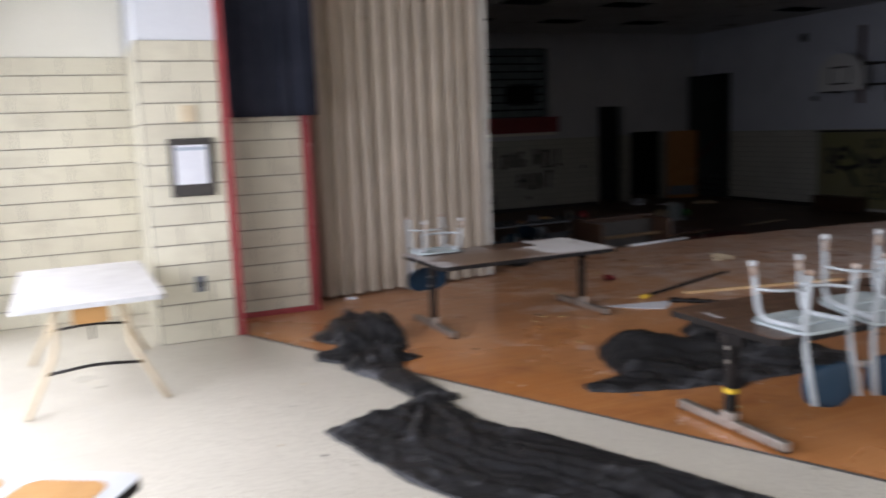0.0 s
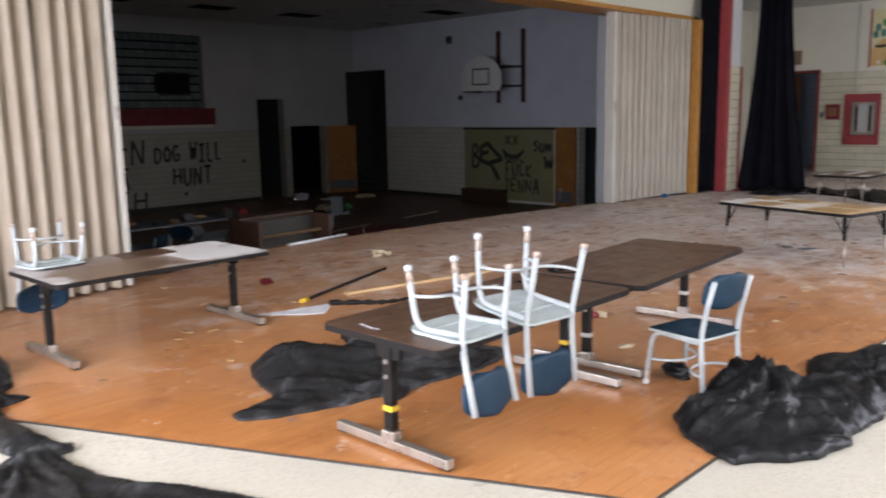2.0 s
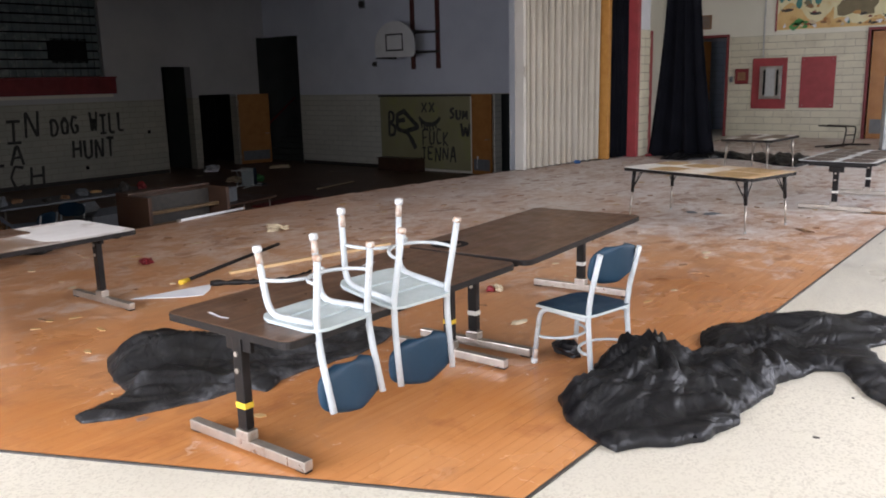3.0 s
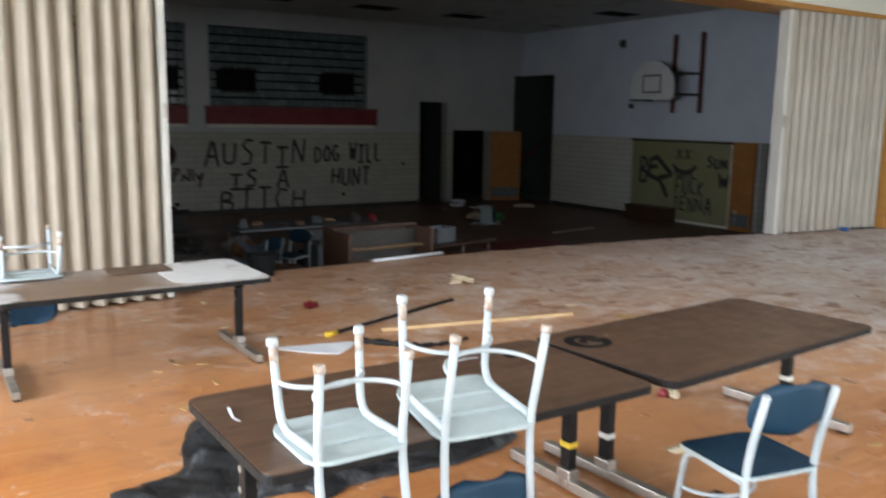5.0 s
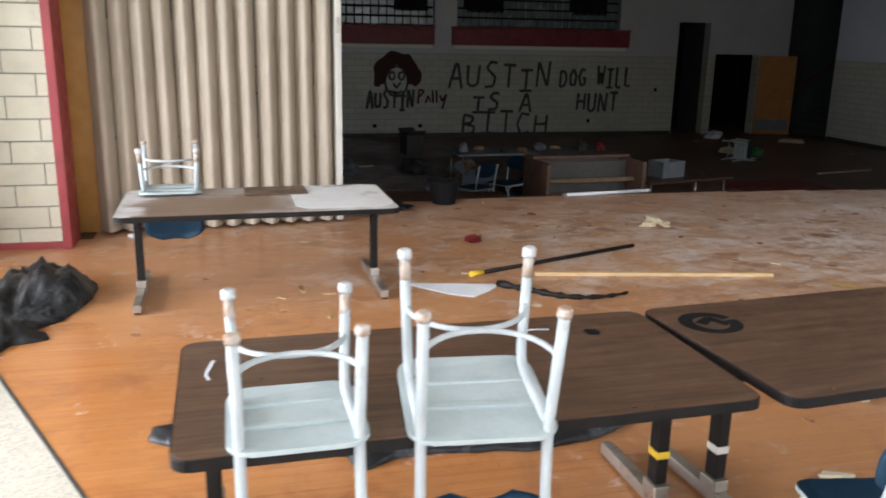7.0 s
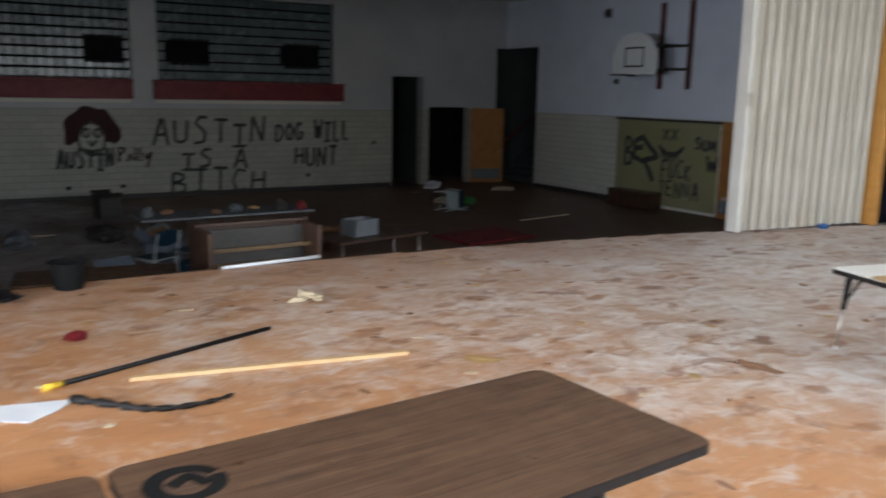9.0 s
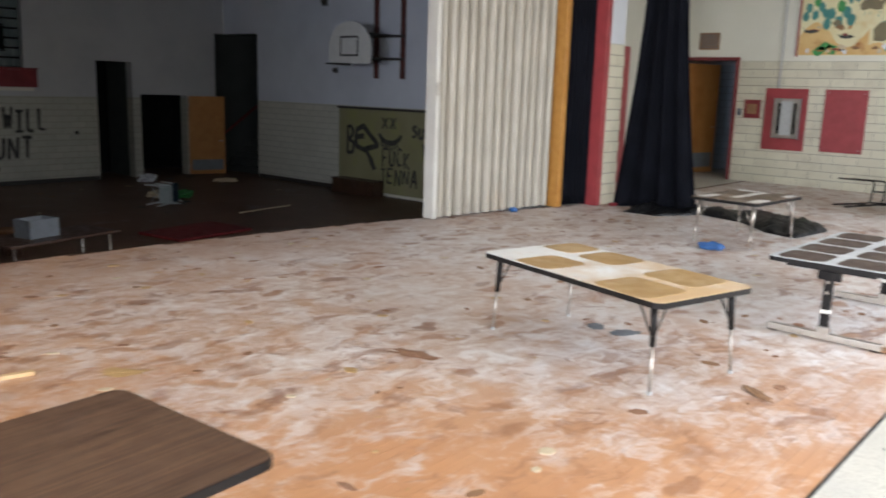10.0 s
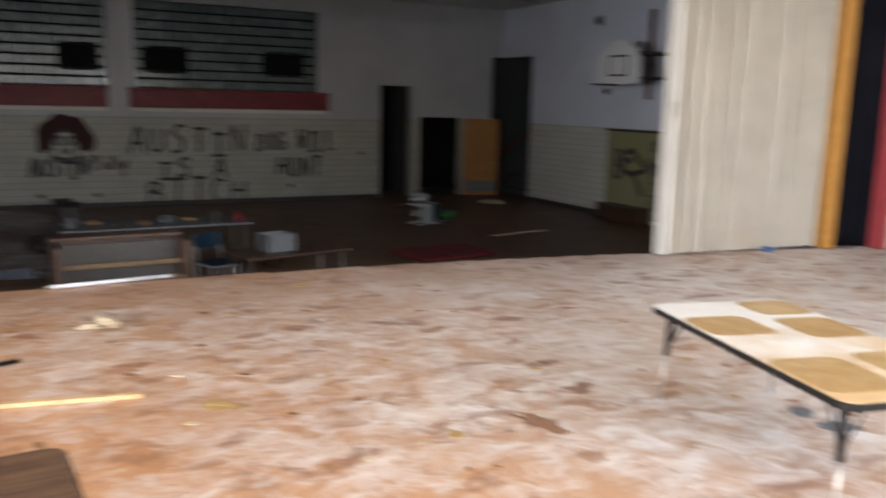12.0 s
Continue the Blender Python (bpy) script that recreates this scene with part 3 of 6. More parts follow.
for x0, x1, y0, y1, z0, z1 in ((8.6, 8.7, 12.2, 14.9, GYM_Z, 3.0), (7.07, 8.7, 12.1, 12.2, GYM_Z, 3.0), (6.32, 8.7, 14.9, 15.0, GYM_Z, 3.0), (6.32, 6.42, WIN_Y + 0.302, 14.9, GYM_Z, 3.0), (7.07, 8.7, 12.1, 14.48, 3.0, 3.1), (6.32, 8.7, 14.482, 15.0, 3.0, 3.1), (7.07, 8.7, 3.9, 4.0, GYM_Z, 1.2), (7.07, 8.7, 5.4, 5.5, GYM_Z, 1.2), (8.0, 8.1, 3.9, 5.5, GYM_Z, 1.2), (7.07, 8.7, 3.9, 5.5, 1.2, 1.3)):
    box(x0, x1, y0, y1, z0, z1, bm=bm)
tagged(part("wall_stairwell", bm, M["teal"]), "grey-green stairwell walls, darkened in colour to look unlit", "wall", kind="structure")
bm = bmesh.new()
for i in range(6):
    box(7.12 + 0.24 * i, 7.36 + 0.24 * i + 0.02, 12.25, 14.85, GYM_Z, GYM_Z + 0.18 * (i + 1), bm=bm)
tagged(part("stairs", bm, M["teal"]), "worn stone stairwell steps, coloured near black to look unlit", "stairs", kind="structure")
rail = thing("handrail", "dark metal handrail rising along the stairwell wall", "handrail")
part("rail", tube([(6.75, 14.81, -0.25), (8.5, 14.81, 0.95)], 0.03), M["dark_red"], rail)
for x in (7.3, 8.2):
    part("bracket", tube([(x, 14.905, -0.3 + (x - 6.75) * 0.686), (x, 14.81, -0.25 + (x - 6.75) * 0.686)], 0.012, 6), M["black_metal"], rail)

# baseboards of the gym
tagged(part("baseboard", box(-13.0, 2.9, WIN_Y - 0.025, WIN_Y - 0.003, GYM_Z, GYM_Z + 0.11, 0.004), M["edge"]), "black rubber baseboard", "baseboard", kind="structure")
tagged(part("baseboard", box(SIDE_X - 0.025, SIDE_X - 0.003, 9.2, 12.55, GYM_Z, GYM_Z + 0.11, 0.004), M["edge"]), "black rubber baseboard", "baseboard", kind="structure")


def glass_block_window(x0, x1, z0, z1, holes):
    """A window of glass blocks with small dark hoppers left open in it."""
    ob = thing("window_1", "dark window of glass blocks with boarded hoppers", "window", kind="structure")
    pitch = 0.203
    nx, nz = int((x1 - x0) / pitch), int((z1 - z0) / pitch)
    part("backing", box(x0, x1, WIN_Y + 0.16, WIN_Y + 0.2, z0, z1), M["dark"], ob)
    shared = mesh_of(box(-0.092, 0.092, -0.04, 0.04, -0.092, 0.092, 0.012), "glass_block", M["glass_block"])
    for i in range(nx):
        for k in range(nz):
            x, z = x0 + (i + 0.5) * (x1 - x0) / nx, z0 + (k + 0.5) * (z1 - z0) / nz
            if any(a < x < b and c < z < d for a, b, c, d in holes):
                continue
            b = new("glass_block", shared)
            b.parent = ob
            b.location = (x, WIN_Y + 0.12, z)
    for a, b, c, d in holes:
        part("hopper", box(a, b, WIN_Y + 0.08, WIN_Y + 0.12, c, d, 0.01), M["dark"], ob, "dark boarded hopper")
    return ob


WINDOW_JOBS = [(-8.02, -3.95, [(-7.9, -7.0, 2.1, 2.75), (-5.0, -4.1, 2.1, 2.75)]), (-3.37, 1.17, [(-3.1, -2.1, 2.1, 2.75), (-0.2, 0.8, 2.1, 2.75)])]
for job in WINDOW_JOBS:
    glass_block_window(job[0], job[1], 1.75, 3.78, job[2])
glass_block_window(-13.0, -8.6, 1.75, 3.78, [])
for x0, x1, over in ((-8.1, -3.98, 0.0), (-3.5, 1.4, 0.0)):
    t = thing("window_ledge", "deep dark red ledge box under the gym window", "ledge")
    part("front", box(x0, x1, WIN_Y - 0.16, WIN_Y - 0.003, 1.29, 1.7, 0.01), M["dark_red"], t)
    part("top", box(x0 - 0.02, x1 + 0.02, WIN_Y - 0.19, WIN_Y - 0.003, 1.702, 1.745, 0.008), M["dark_red"], t)
    part("lower_rail", box(x0 + 0.05, x1 - 0.05, WIN_Y - 0.05, WIN_Y - 0.003, 1.2, 1.286, 0.006), M["cream_paint"], t)


def panel_door(m, w, h, material, label, louver=True):
    """A flush door leaf with a plate, a window slot or a louvre, hinged at its origin."""
    t = thing("door", label, "door", m)
    part("leaf", box(0, w, -0.022, 0.022, 0.01, h, 0.004), material, t)
    part("kick_plate", box(0.06, w - 0.06, -0.026, -0.0225, 0.12, 0.42, 0.001), M["grey_plastic"], t)
    if louver:
        for k in range(5):
            part("louvre_slat", box(0.2, w - 0.2, -0.034, -0.027, 0.16 + 0.048 * k, 0.19 + 0.048 * k, 0.002), M["grey_plastic"], t)
    part("handle", tube(bend([(w - 0.07, -0.023, 0.95), (w - 0.07, -0.07, 0.95), (w - 0.19, -0.07, 0.95)], 0.02), 0.01, 8), M["chrome"], t)
    for z in (0.25, h - 0.25):
        part("hinge", tube([(0, -0.026, z - 0.05), (0, -0.026, z + 0.05)], 0.009, 8), M["chrome"], t)
    return t


panel_door(pose(5.52, WIN_Y - 0.06, GYM_Z, 0, 0, -17), 1.02, 2.2, M["door_wood"], "orange wooden gym door with a grey louvre, standing open")
panel_door(pose(SIDE_X - 0.085, 5.83, GYM_Z, 0, 0, -97), 0.7, 2.12, M["door_wood"], "orange wooden door with sprayed letters, standing open", False)

# olive panel on the end wall
t = thing("wall_panel", "olive board with a pale frame, covered in black graffiti", "panel")
part("board", box(SIDE_X - 0.05, SIDE_X - 0.003, 5.9, 9.15, -0.98, 1.0), M["olive"], t)
part("top_rail", box(SIDE_X - 0.075, SIDE_X - 0.003, 5.84, 9.2, 1.003, 1.06, 0.006), M["edge"], t)
part("side_rail", box(SIDE_X - 0.075, SIDE_X - 0.003, 5.84, 5.897, -1.0, 1.0, 0.006), M["cream_paint"], t)
part("bottom_rail", box(SIDE_X - 0.075, SIDE_X - 0.003, 5.84, 7.35, -1.05, -0.985, 0.006), M["cream_paint"], t)
t = thing("low_crate", "low brown wooden crate against the gym wall", "crate")
part("crate_body", box(SIDE_X - 0.45, SIDE_X - 0.09, 7.5, 8.95, GYM_Z, GYM_Z + 0.34, 0.01), M["piano_wood"], t)
part("crate_lid", box(SIDE_X - 0.47, SIDE_X - 0.08, 7.48, 8.97, GYM_Z + 0.342, GYM_Z + 0.37, 0.006), M["piano_wood"], t)

# basketball goal
goal = thing("basketball_goal", "white fan-shaped backboard with a bent rim on dark red wall brackets", "basketball goal")
BX, BY, BZ = 5.45, 7.38, 2.05
fan = [(0.62, 0.0), (0.69, 0.12), (0.69, 0.34)] + [(0.69 * math.cos(a), 0.34 + 0.58 * math.sin(a)) for a in np.linspace(0.15, math.pi - 0.15, 12)] + [(-0.69, 0.34), (-0.69, 0.12), (-0.62, 0.0)]
turn = Matrix(((0, 0, 1, BX), (1, 0, 0, BY), (0, 1, 0, BZ), (0, 0, 0, 1)))
bm = slab(fan, -0.02, 0.02, 0.004)
bmesh.ops.transform(bm, matrix=turn, verts=bm.verts)
part("backboard", bm, M["board_white"], goal)
bm = bmesh.new()
for a in ((-0.3, 0.3, 0.16, 0.2), (-0.3, 0.3, 0.56, 0.6), (-0.3, -0.26, 0.2, 0.56), (0.26, 0.3, 0.2, 0.56)):
    box(BX - 0.026, BX - 0.0225, BY + a[0], BY + a[1], BZ + a[2], BZ + a[3], bm=bm)
part("target_square", bm, M["spray"], goal, "black target square")
part("rim", tube([(BX - 0.4 + 0.225 * math.cos(a), BY + 0.225 * math.sin(a), BZ - 0.02) for a in np.linspace(0, 2 * math.pi, 24, endpoint=False)], 0.014, 8, closed=True), M["edge"], goal)
part("rim_arm", box(BX - 0.19, BX - 0.02, BY - 0.07, BY + 0.07, BZ - 0.045, BZ + 0.0, 0.006), M["edge"], goal)
for dy in (-0.42, 0.46):
    part("wall_post", box(SIDE_X - 0.09, SIDE_X - 0.003, BY + dy - 0.05, BY + dy + 0.05, 1.75, 3.72, 0.006), M["post_red"], goal)
for z in (2.2, 2.72):
    part("cross_bar", box(SIDE_X - 0.13, SIDE_X - 0.092, BY - 0.5, BY + 0.54, z - 0.03, z + 0.03, 0.004), M["edge"], goal)
    for dy in (-0.3, 0.3):
        part("arm", tube([(SIDE_X - 0.11, BY + dy, z), (BX + 0.02, BY + dy, z)], 0.022, 8), M["edge"], goal)
for y, z, r in ((9.32, 1.93, 0.05), (9.75, 3.62, 0.08)):
    t = thing("wall_bell", "small dark bell fixed to the gym wall", "bell")
    part("bell_body", tube([(SIDE_X - 0.09, y, z), (SIDE_X - 0.003, y, z)], [r, r * 1.15], 14), M["edge"], t)
    part("back_plate", box(SIDE_X - 0.02, SIDE_X - 0.002, y - r * 1.4, y + r * 1.4, z - r * 1.4, z + r * 1.4), M["grey_plastic"], t)

# ---- hall walls ----
HALL_TOP = 3.75
wall("wall_hall_south", "y", BACK_Y - 0.3, BACK_Y, LEFT_X - 0.3, RIGHT_X + 0.3, 0, HALL_TOP, [(a, b, 1.3, 3.5) for a, b in BACK_WINDOWS], M["cream_paint"], "plain hall wall with wide windows")
wall("wall_hall_west", "x", LEFT_X - 0.3, LEFT_X, BACK_Y, 0.3, 0, HALL_TOP, [(*w, 0.65, 2.55) for w in LEFT_WINDOWS], M["cream_paint"], "plain hall wall with three windows")
wall("wall_hall_east", "x", RIGHT_X + 0.02, RIGHT_X + 0.3, BACK_Y, 1.6, 0, HALL_TOP, [(-0.28, 0.86, 0, 2.28), (-4.4, -3.3, 0, 2.28)], M["cream_paint"], "cream wall over pale block courses")
tagged(part("ceiling_hall", box(LEFT_X - 0.3, RIGHT_X + 0.3, BACK_Y - 0.3, 1.6, HALL_TOP, HALL_TOP + 0.2), M["ceiling"]), "pale hall ceiling", "ceiling", kind="structure")
tagged(part("wall_alcove", box(LEFT_X, -11.47, 0.05, 0.3, 0, HALL_TOP), M["cream_paint"]), "sunlit end wall of the alcove", "wall", kind="structure")
tagged(part("wall_left_pier", box(-11.455, -10.89, -1.24, 0.3, 0, HALL_TOP), M["white_paint"]), "pier beside the stage, pale block below white paint", "wall", kind="structure")
tagged(part("wall_left_recess", box(-10.888, -10.13, -0.67, -0.4, 0, HALL_TOP), M["white_paint"]), "recessed block wall beside the stage", "wall", kind="structure")
tagged(part("wall_left_return", box(-11.44, -10.205, -0.398, 0.2, GYM_Z, GYM_TOP), M["white_paint"]), "wall at the left side of the stage opening", "wall", kind="structure")
tagged(part("wall_gym_south", box(-13.3, -11.44, 0.302, 0.6, GYM_Z, GYM_TOP), M["white_paint"]), "plain gym wall beside the stage", "wall", kind="structure")
tagged(part("wall_right_pier", box(2.93, 3.36, -0.66, 0.3, 0, HALL_TOP), M["white_paint"]), "pier at the right side of the stage opening", "wall", kind="structure")
tagged(part("wall_right_return", box(2.3, 3.6, 0.302, 1.7, GYM_Z, GYM_TOP), M["white_paint"]), "wall behind the right wing", "wall", kind="structure")
tagged(part("wall_hall_north", box(3.6, RIGHT_X + 0.3, 1.3, 1.7, GYM_Z, GYM_TOP), M["cream_paint"]), "plain wall of the side lobby", "wall", kind="structure")
tagged(part("wall_stage_header", box(-13.3, 3.3, -0.2, 0.34, 3.09, GYM_TOP + 0.1), M["cream_paint"]), "header over the stage opening", "wall", kind="structure")
tagged(part("trim_header", box(-9.95, 2.4, -0.24, 0.36, 3.02, 3.087, 0.006), M["jamb"]), "varnished wooden header board", "trim", kind="structure")
tagged(part("trim_left_jamb", box(-10.2, -9.965, -0.25, -0.02, 0.005, 3.02, 0.006), M["jamb"]), "varnished wooden jamb of the folding door", "trim", kind="structure")
tagged(part("trim_right_jamb", box(2.22, 2.32, -0.42, -0.1, 0.005, 3.02, 0.006), M["jamb"]), "varnished wooden jamb of the folding door", "trim", kind="structure")
for x0, x1, y0, y1 in ((-10.888, -10.83, -1.27, -0.674), (-10.15, -10.09, -0.74, -0.4), (2.82, 2.93, -0.68, -0.3), (3.44, 3.72, -0.56, -0.3)):
    tagged(part("trim_red_edge", box(x0, x1, y0, y1, 0.005, 2.25 if x0 > 3 else HALL_TOP, 0.006), M["red"]), "red painted corner trim", "trim", kind="structure")
bm = bmesh.new()
for x0, x1, y0, y1 in ((-10.83, -10.152, -0.7, -0.674),):
    box(x0, x1, y0, y1, 0.004, 0.05, 0.003, bm)
tagged(part("baseboard", bm, M["red"]), "low red baseboard", "baseboard", kind="structure")
# corridor behind the doorways of the end wall
bm = bmesh.new()
for x0, x1, y0, y1, z0, z1 in ((10.6, 10.7, -5.5, 2.0, 0, 2.9), (RIGHT_X + 0.3, 10.7, 1.6, 1.7, 0, 2.9), (RIGHT_X + 0.3, 10.7, -5.6, -5.5, 0, 2.9), (RIGHT_X + 0.3, 10.7, -5.6, 1.7, 2.9, 3.0), (RIGHT_X + 0.3, 10.7, -2.4, -2.3, 0, 2.9)):
    box(x0, x1, y0, y1, z0, z1, bm=bm)
tagged(part("wall_corridor", bm, M["corridor"]), "blue-grey corridor walls beyond the doorways", "wall", kind="structure")


# ---- folding doors ----
def folding_door(x0, y0, x1, y1, folds, material, label):
    t = thing("folding_door", label, "folding door", pose(x0, y0, 0, 0, 0, math.degrees(math.atan2(y1 - y0, x1 - x0))))
    length = math.hypot(x1 - x0, y1 - y0)
    pitch, depth, top = length / folds, 0.115, 3.02
    bm = bmesh.new()
    steps, rows = 12, 7
    wave = lambda u: -depth * (0.5 - 0.5 * math.cos(2 * math.pi * u)) ** 0.6
    for back in (0, 1):
        grid = [[bm.verts.new((pitch * i / steps, wave(i / steps) + 0.012 * back, 0.03 + (top - 0.03) * k / rows)) for i in range(steps + 1)] for k in range(rows + 1)]
        for k in range(rows):
            for i in range(steps):
                q = (grid[k][i], grid[k][i + 1], grid[k + 1][i + 1], grid[k + 1][i])
                f = bm.faces.new(q[::-1] if back else q)
                f.smooth = True
    shared = mesh_of(bm, "pleat", material)
    for i in range(folds):
        p = new("pleat", shared)
        p.parent = t
        p.location = (i * pitch, 0.008 * math.sin(i * 2.1), 0)
        p.rotation_euler = (0, radians(0.25) * math.sin(i * 1.7), 0)
    return t, length


ld, ll = folding_door(-9.96, -0.284, -8.19, -0.1, 12, M["vinyl"], "beige vinyl folding door drawn partly across the stage")
part("lead_post", box(ll, ll + 0.05, -0.115, 0.05, 0.03, 3.02, 0.006), M["vinyl_pale"], ld, "pale metal lead post")
part("latch", box(ll + 0.008, ll + 0.04, -0.123, -0.115, 1.5, 1.62, 0.004), M["chrome"], ld)
rd, rl = folding_door(0.06, -0.005, 2.2, -0.2, 13, M["vinyl_mid"], "pale vinyl folding door drawn back across the stage wing")
part("lead_post", box(-0.06, 0.0, -0.118, 0.06, 0.02, 3.02, 0.006), M["vinyl_pale"], rd, "pale metal lead post")
part("latch", box(-0.06, -0.02, -0.136, -0.118, 1.48, 1.64, 0.006), M["chrome"], rd)


# ---- hanging drapes ----
def drape(name, a, b, z0, z1, fold, amp, material, label, flare=0.0, drift=(0, 0)):
    """A hanging drape between two plan points; flare widens it towards the floor."""
    a, b = Vector((*a, 0)), Vector((*b, 0))
    d = (b - a).normalized()
    nrm = Vector((d.y, -d.x, 0))
    length = (b - a).length
    cols, rows = max(int(length / 0.02), 12), 22
    bm = bmesh.new()
    grid = []
    for k in range(rows + 1):
        v = k / rows
        row = []
        for i in range(cols + 1):
            u = i / cols
            s = (u - 0.5) * length * (1 + flare * (1 - v) ** 1.6) + length / 2
            ph = u * length / fold * 2 * math.pi
            off = amp * (math.sin(ph + 0.8 * noise.noise((u * 3, 0, v))) + 0.4 * math.sin(2.3 * ph + 1)) * (1 + 0.7 * flare * (1 - v)) + 0.03 * noise.noise((u * 4, v * 2, 3))
            p = a + d * s + nrm * off + Vector((drift[0], drift[1], 0)) * (1 - v)
            row.append(bm.verts.new((p.x, p.y, z0 + (z1 - z0) * v)))
        grid.append(row)
    for k in range(rows):
        for i in range(cols):
            bm.faces.new((grid[k][i], grid[k][i + 1], grid[k + 1][i + 1], grid[k + 1][i])).smooth = True
    ob = tagged(part(name, bm, material), label, "curtain")
    s = ob.modifiers.new("thick", "SOLIDIFY")
    s.thickness = 0.006
    return ob


drape("curtain", (-10.81, -0.79), (-10.02, -0.79), 1.69, 3.6, 0.16, 0.022, M["drape_grey"], "dark blue-grey stage drape hanging short of the floor")
drape("curtain", (2.34, -0.36), (2.81, -0.5), 0.02, 3.6, 0.11, 0.02, M["drape"], "black side curtain hanging in the stage wing")
drape("curtain", (3.2, -1.06), (3.25, -1.56), 0.01, 3.7, 0.13, 0.03, M["drape"], "torn black stage curtain hanging to the floor", 1.35, (-0.1, -0.1))


# ---- tables ----
def tee_table(m, length, width, top, top_mat, label, patches=None, patch_mat=None, tape="yellow", group="tee-leg tables"):
    """A trestle table: laminate top with a dark edge, two posts on long chrome feet."""
    t = thing("table", label, "table", m, group)
    part("edge_band", slab(rounded(length, width, 0.05), top - 0.032, top - 0.003, 0.003), M["black_metal"], t)
    part("tabletop", slab(rounded(length - 0.008, width - 0.008, 0.047), top - 0.0025, top, 0.001), top_mat, t)
    part("apron", box(-length / 2 + 0.12, length / 2 - 0.12, -0.02, 0.02, top - 0.065, top - 0.033, 0.003), M["black_metal"], t)
    for sx in (-1, 1):
        x = sx * (length / 2 - 0.085)
        part("bracket", box(x - 0.02, x + 0.02, -width * 0.36, width * 0.36, top - 0.06, top - 0.033, 0.004), M["black_metal"], t)
        part("gusset", box(x - 0.012, x + 0.012, -0.075, 0.075, top - 0.12, top - 0.061, 0.006), M["black_metal"], t)
        post = part("post", box(x - 0.021, x + 0.021, -0.027, 0.027, 0.1, top - 0.061, 0.005), M["black_metal"], t)
        for dz in (0.13, 0.2):
            part("bolt", tube([(x - 0.022, 0, top - dz), (x - 0.029, 0, top - dz)], 0.011, 10), M["chrome"], post)
            part("bolt", tube([(x + 0.022, 0, top - dz), (x + 0.029, 0, top - dz)], 0.011, 10), M["chrome"], post)
        if tape != "none":
            part("tape", box(x - 0.023, x + 0.023, -0.029, 0.029, 0.19, 0.215, 0.002), M["yellow" if tape == "yellow" or (tape == "mixed" and sx < 0) else "white_tape"], post)
        part("socket", box(x - 0.028, x + 0.028, -0.04, 0.04, 0.055, 0.098, 0.006), M["chrome"], t)
        foot = part("foot", box(x - 0.022, x + 0.022, -0.36, 0.36, 0.012, 0.056, 0.005), M["chrome"], t, "scuffed chrome foot")
        for y in (-0.33, 0.33):
            part("glide", box(x - 0.018, x + 0.018, y - 0.03, y + 0.03, 0.005, 0.0125, 0.002), M["black_metal"], foot)
    put_patches(t, patches, patch_mat, top)
    return t


def put_patches(t, patches, patch_mat, top):
    for x, y, w, h in patches or ():
        p = part("clean_patch", slab(rounded(w, h, min(w, h) * 0.22), 0, 0.0012), patch_mat, t)
        p.location = (x, y, top + 0.0003)


def leg_table(m, length, width, top, top_mat, label, patches, patch_mat, upper, group="four-leg tables", braces=True, drop=0.5):
    """A four-legged school table: tapered upper legs, thin chrome lower legs, wire braces."""
    t = thing("table", label, "table", m, group)
    part("edge_band", slab(rounded(length, width, 0.06), top - 0.034, top - 0.003, 0.003), M["black_metal"], t)
    part("tabletop", slab(rounded(length - 0.008, width - 0.008, 0.056), top - 0.0025, top, 0.001), top_mat, t)
    for sx in (-1, 1):
        for sy in (-1, 1):
            x, y = sx * (length / 2 - 0.1), sy * (width / 2 - 0.08)
            fx, fy = x + sx * 0.03, y + sy * 0.02
            mid = Vector((x, y, top)).lerp(Vector((fx, fy, 0.005)), drop)
            leg = part("leg", tube([(x, y, top - 0.034), mid], [0.021, 0.016], 12), M[upper], t)
            part("lower_leg", tube([mid, (fx, fy, 0.008)], [0.0105, 0.009], 10), M["chrome"], leg)
            part("foot_glide", tube([(fx, fy, 0.004), (fx, fy, 0.02)], 0.013, 10), M["glide"], leg)
            if braces:
                low = Vector((x, y, top - 0.034)).lerp(mid, 0.85)
                for dx, dy in ((-sx * 0.11, 0.0), (0.0, -sy * 0.11)):
                    part("brace", tube([(x + dx, y + dy, top - 0.035), low], 0.005, 6), M["black_metal" if upper == "black_metal" else "chrome"], leg)
    put_patches(t, patches, patch_mat, top)
    return t


TOP = 0.552
tee_table(pose(-8.358, -4.595, 0.005, 0, 0, 0.9), 1.55, 0.755, TOP, M["laminate"], "dark walnut table on chrome tee feet, two chairs upturned on it", tape="yellow")
tee_table(pose(-6.768, -4.545, 0.005, 0, 0, 4.0), 1.56, 0.785, TOP + 0.003, M["laminate"], "dark walnut table with a sprayed black ring on its top", tape="white")
tee_table(pose(-8.835, -1.92, 0.005, 0, 0, 1.0), 1.524, 0.78, 0.548, M["wiped_walnut"], "dusty walnut table with a chalky white end", [(0.47, 0.02, 0.56, 0.72)], M["white_dust"], tape="none")
tee_table(pose(-0.985, -5.11, 0.005, 0, 0, -2), 1.524, 0.78, 0.53, M["grey_top"], "grey dusty table with eight dark rounded patches", [(-0.565 + 0.377 * i, s * 0.19, 0.335, 0.31) for i in range(4) for s in (-1, 1)], M["mat_dark"], tape="white")
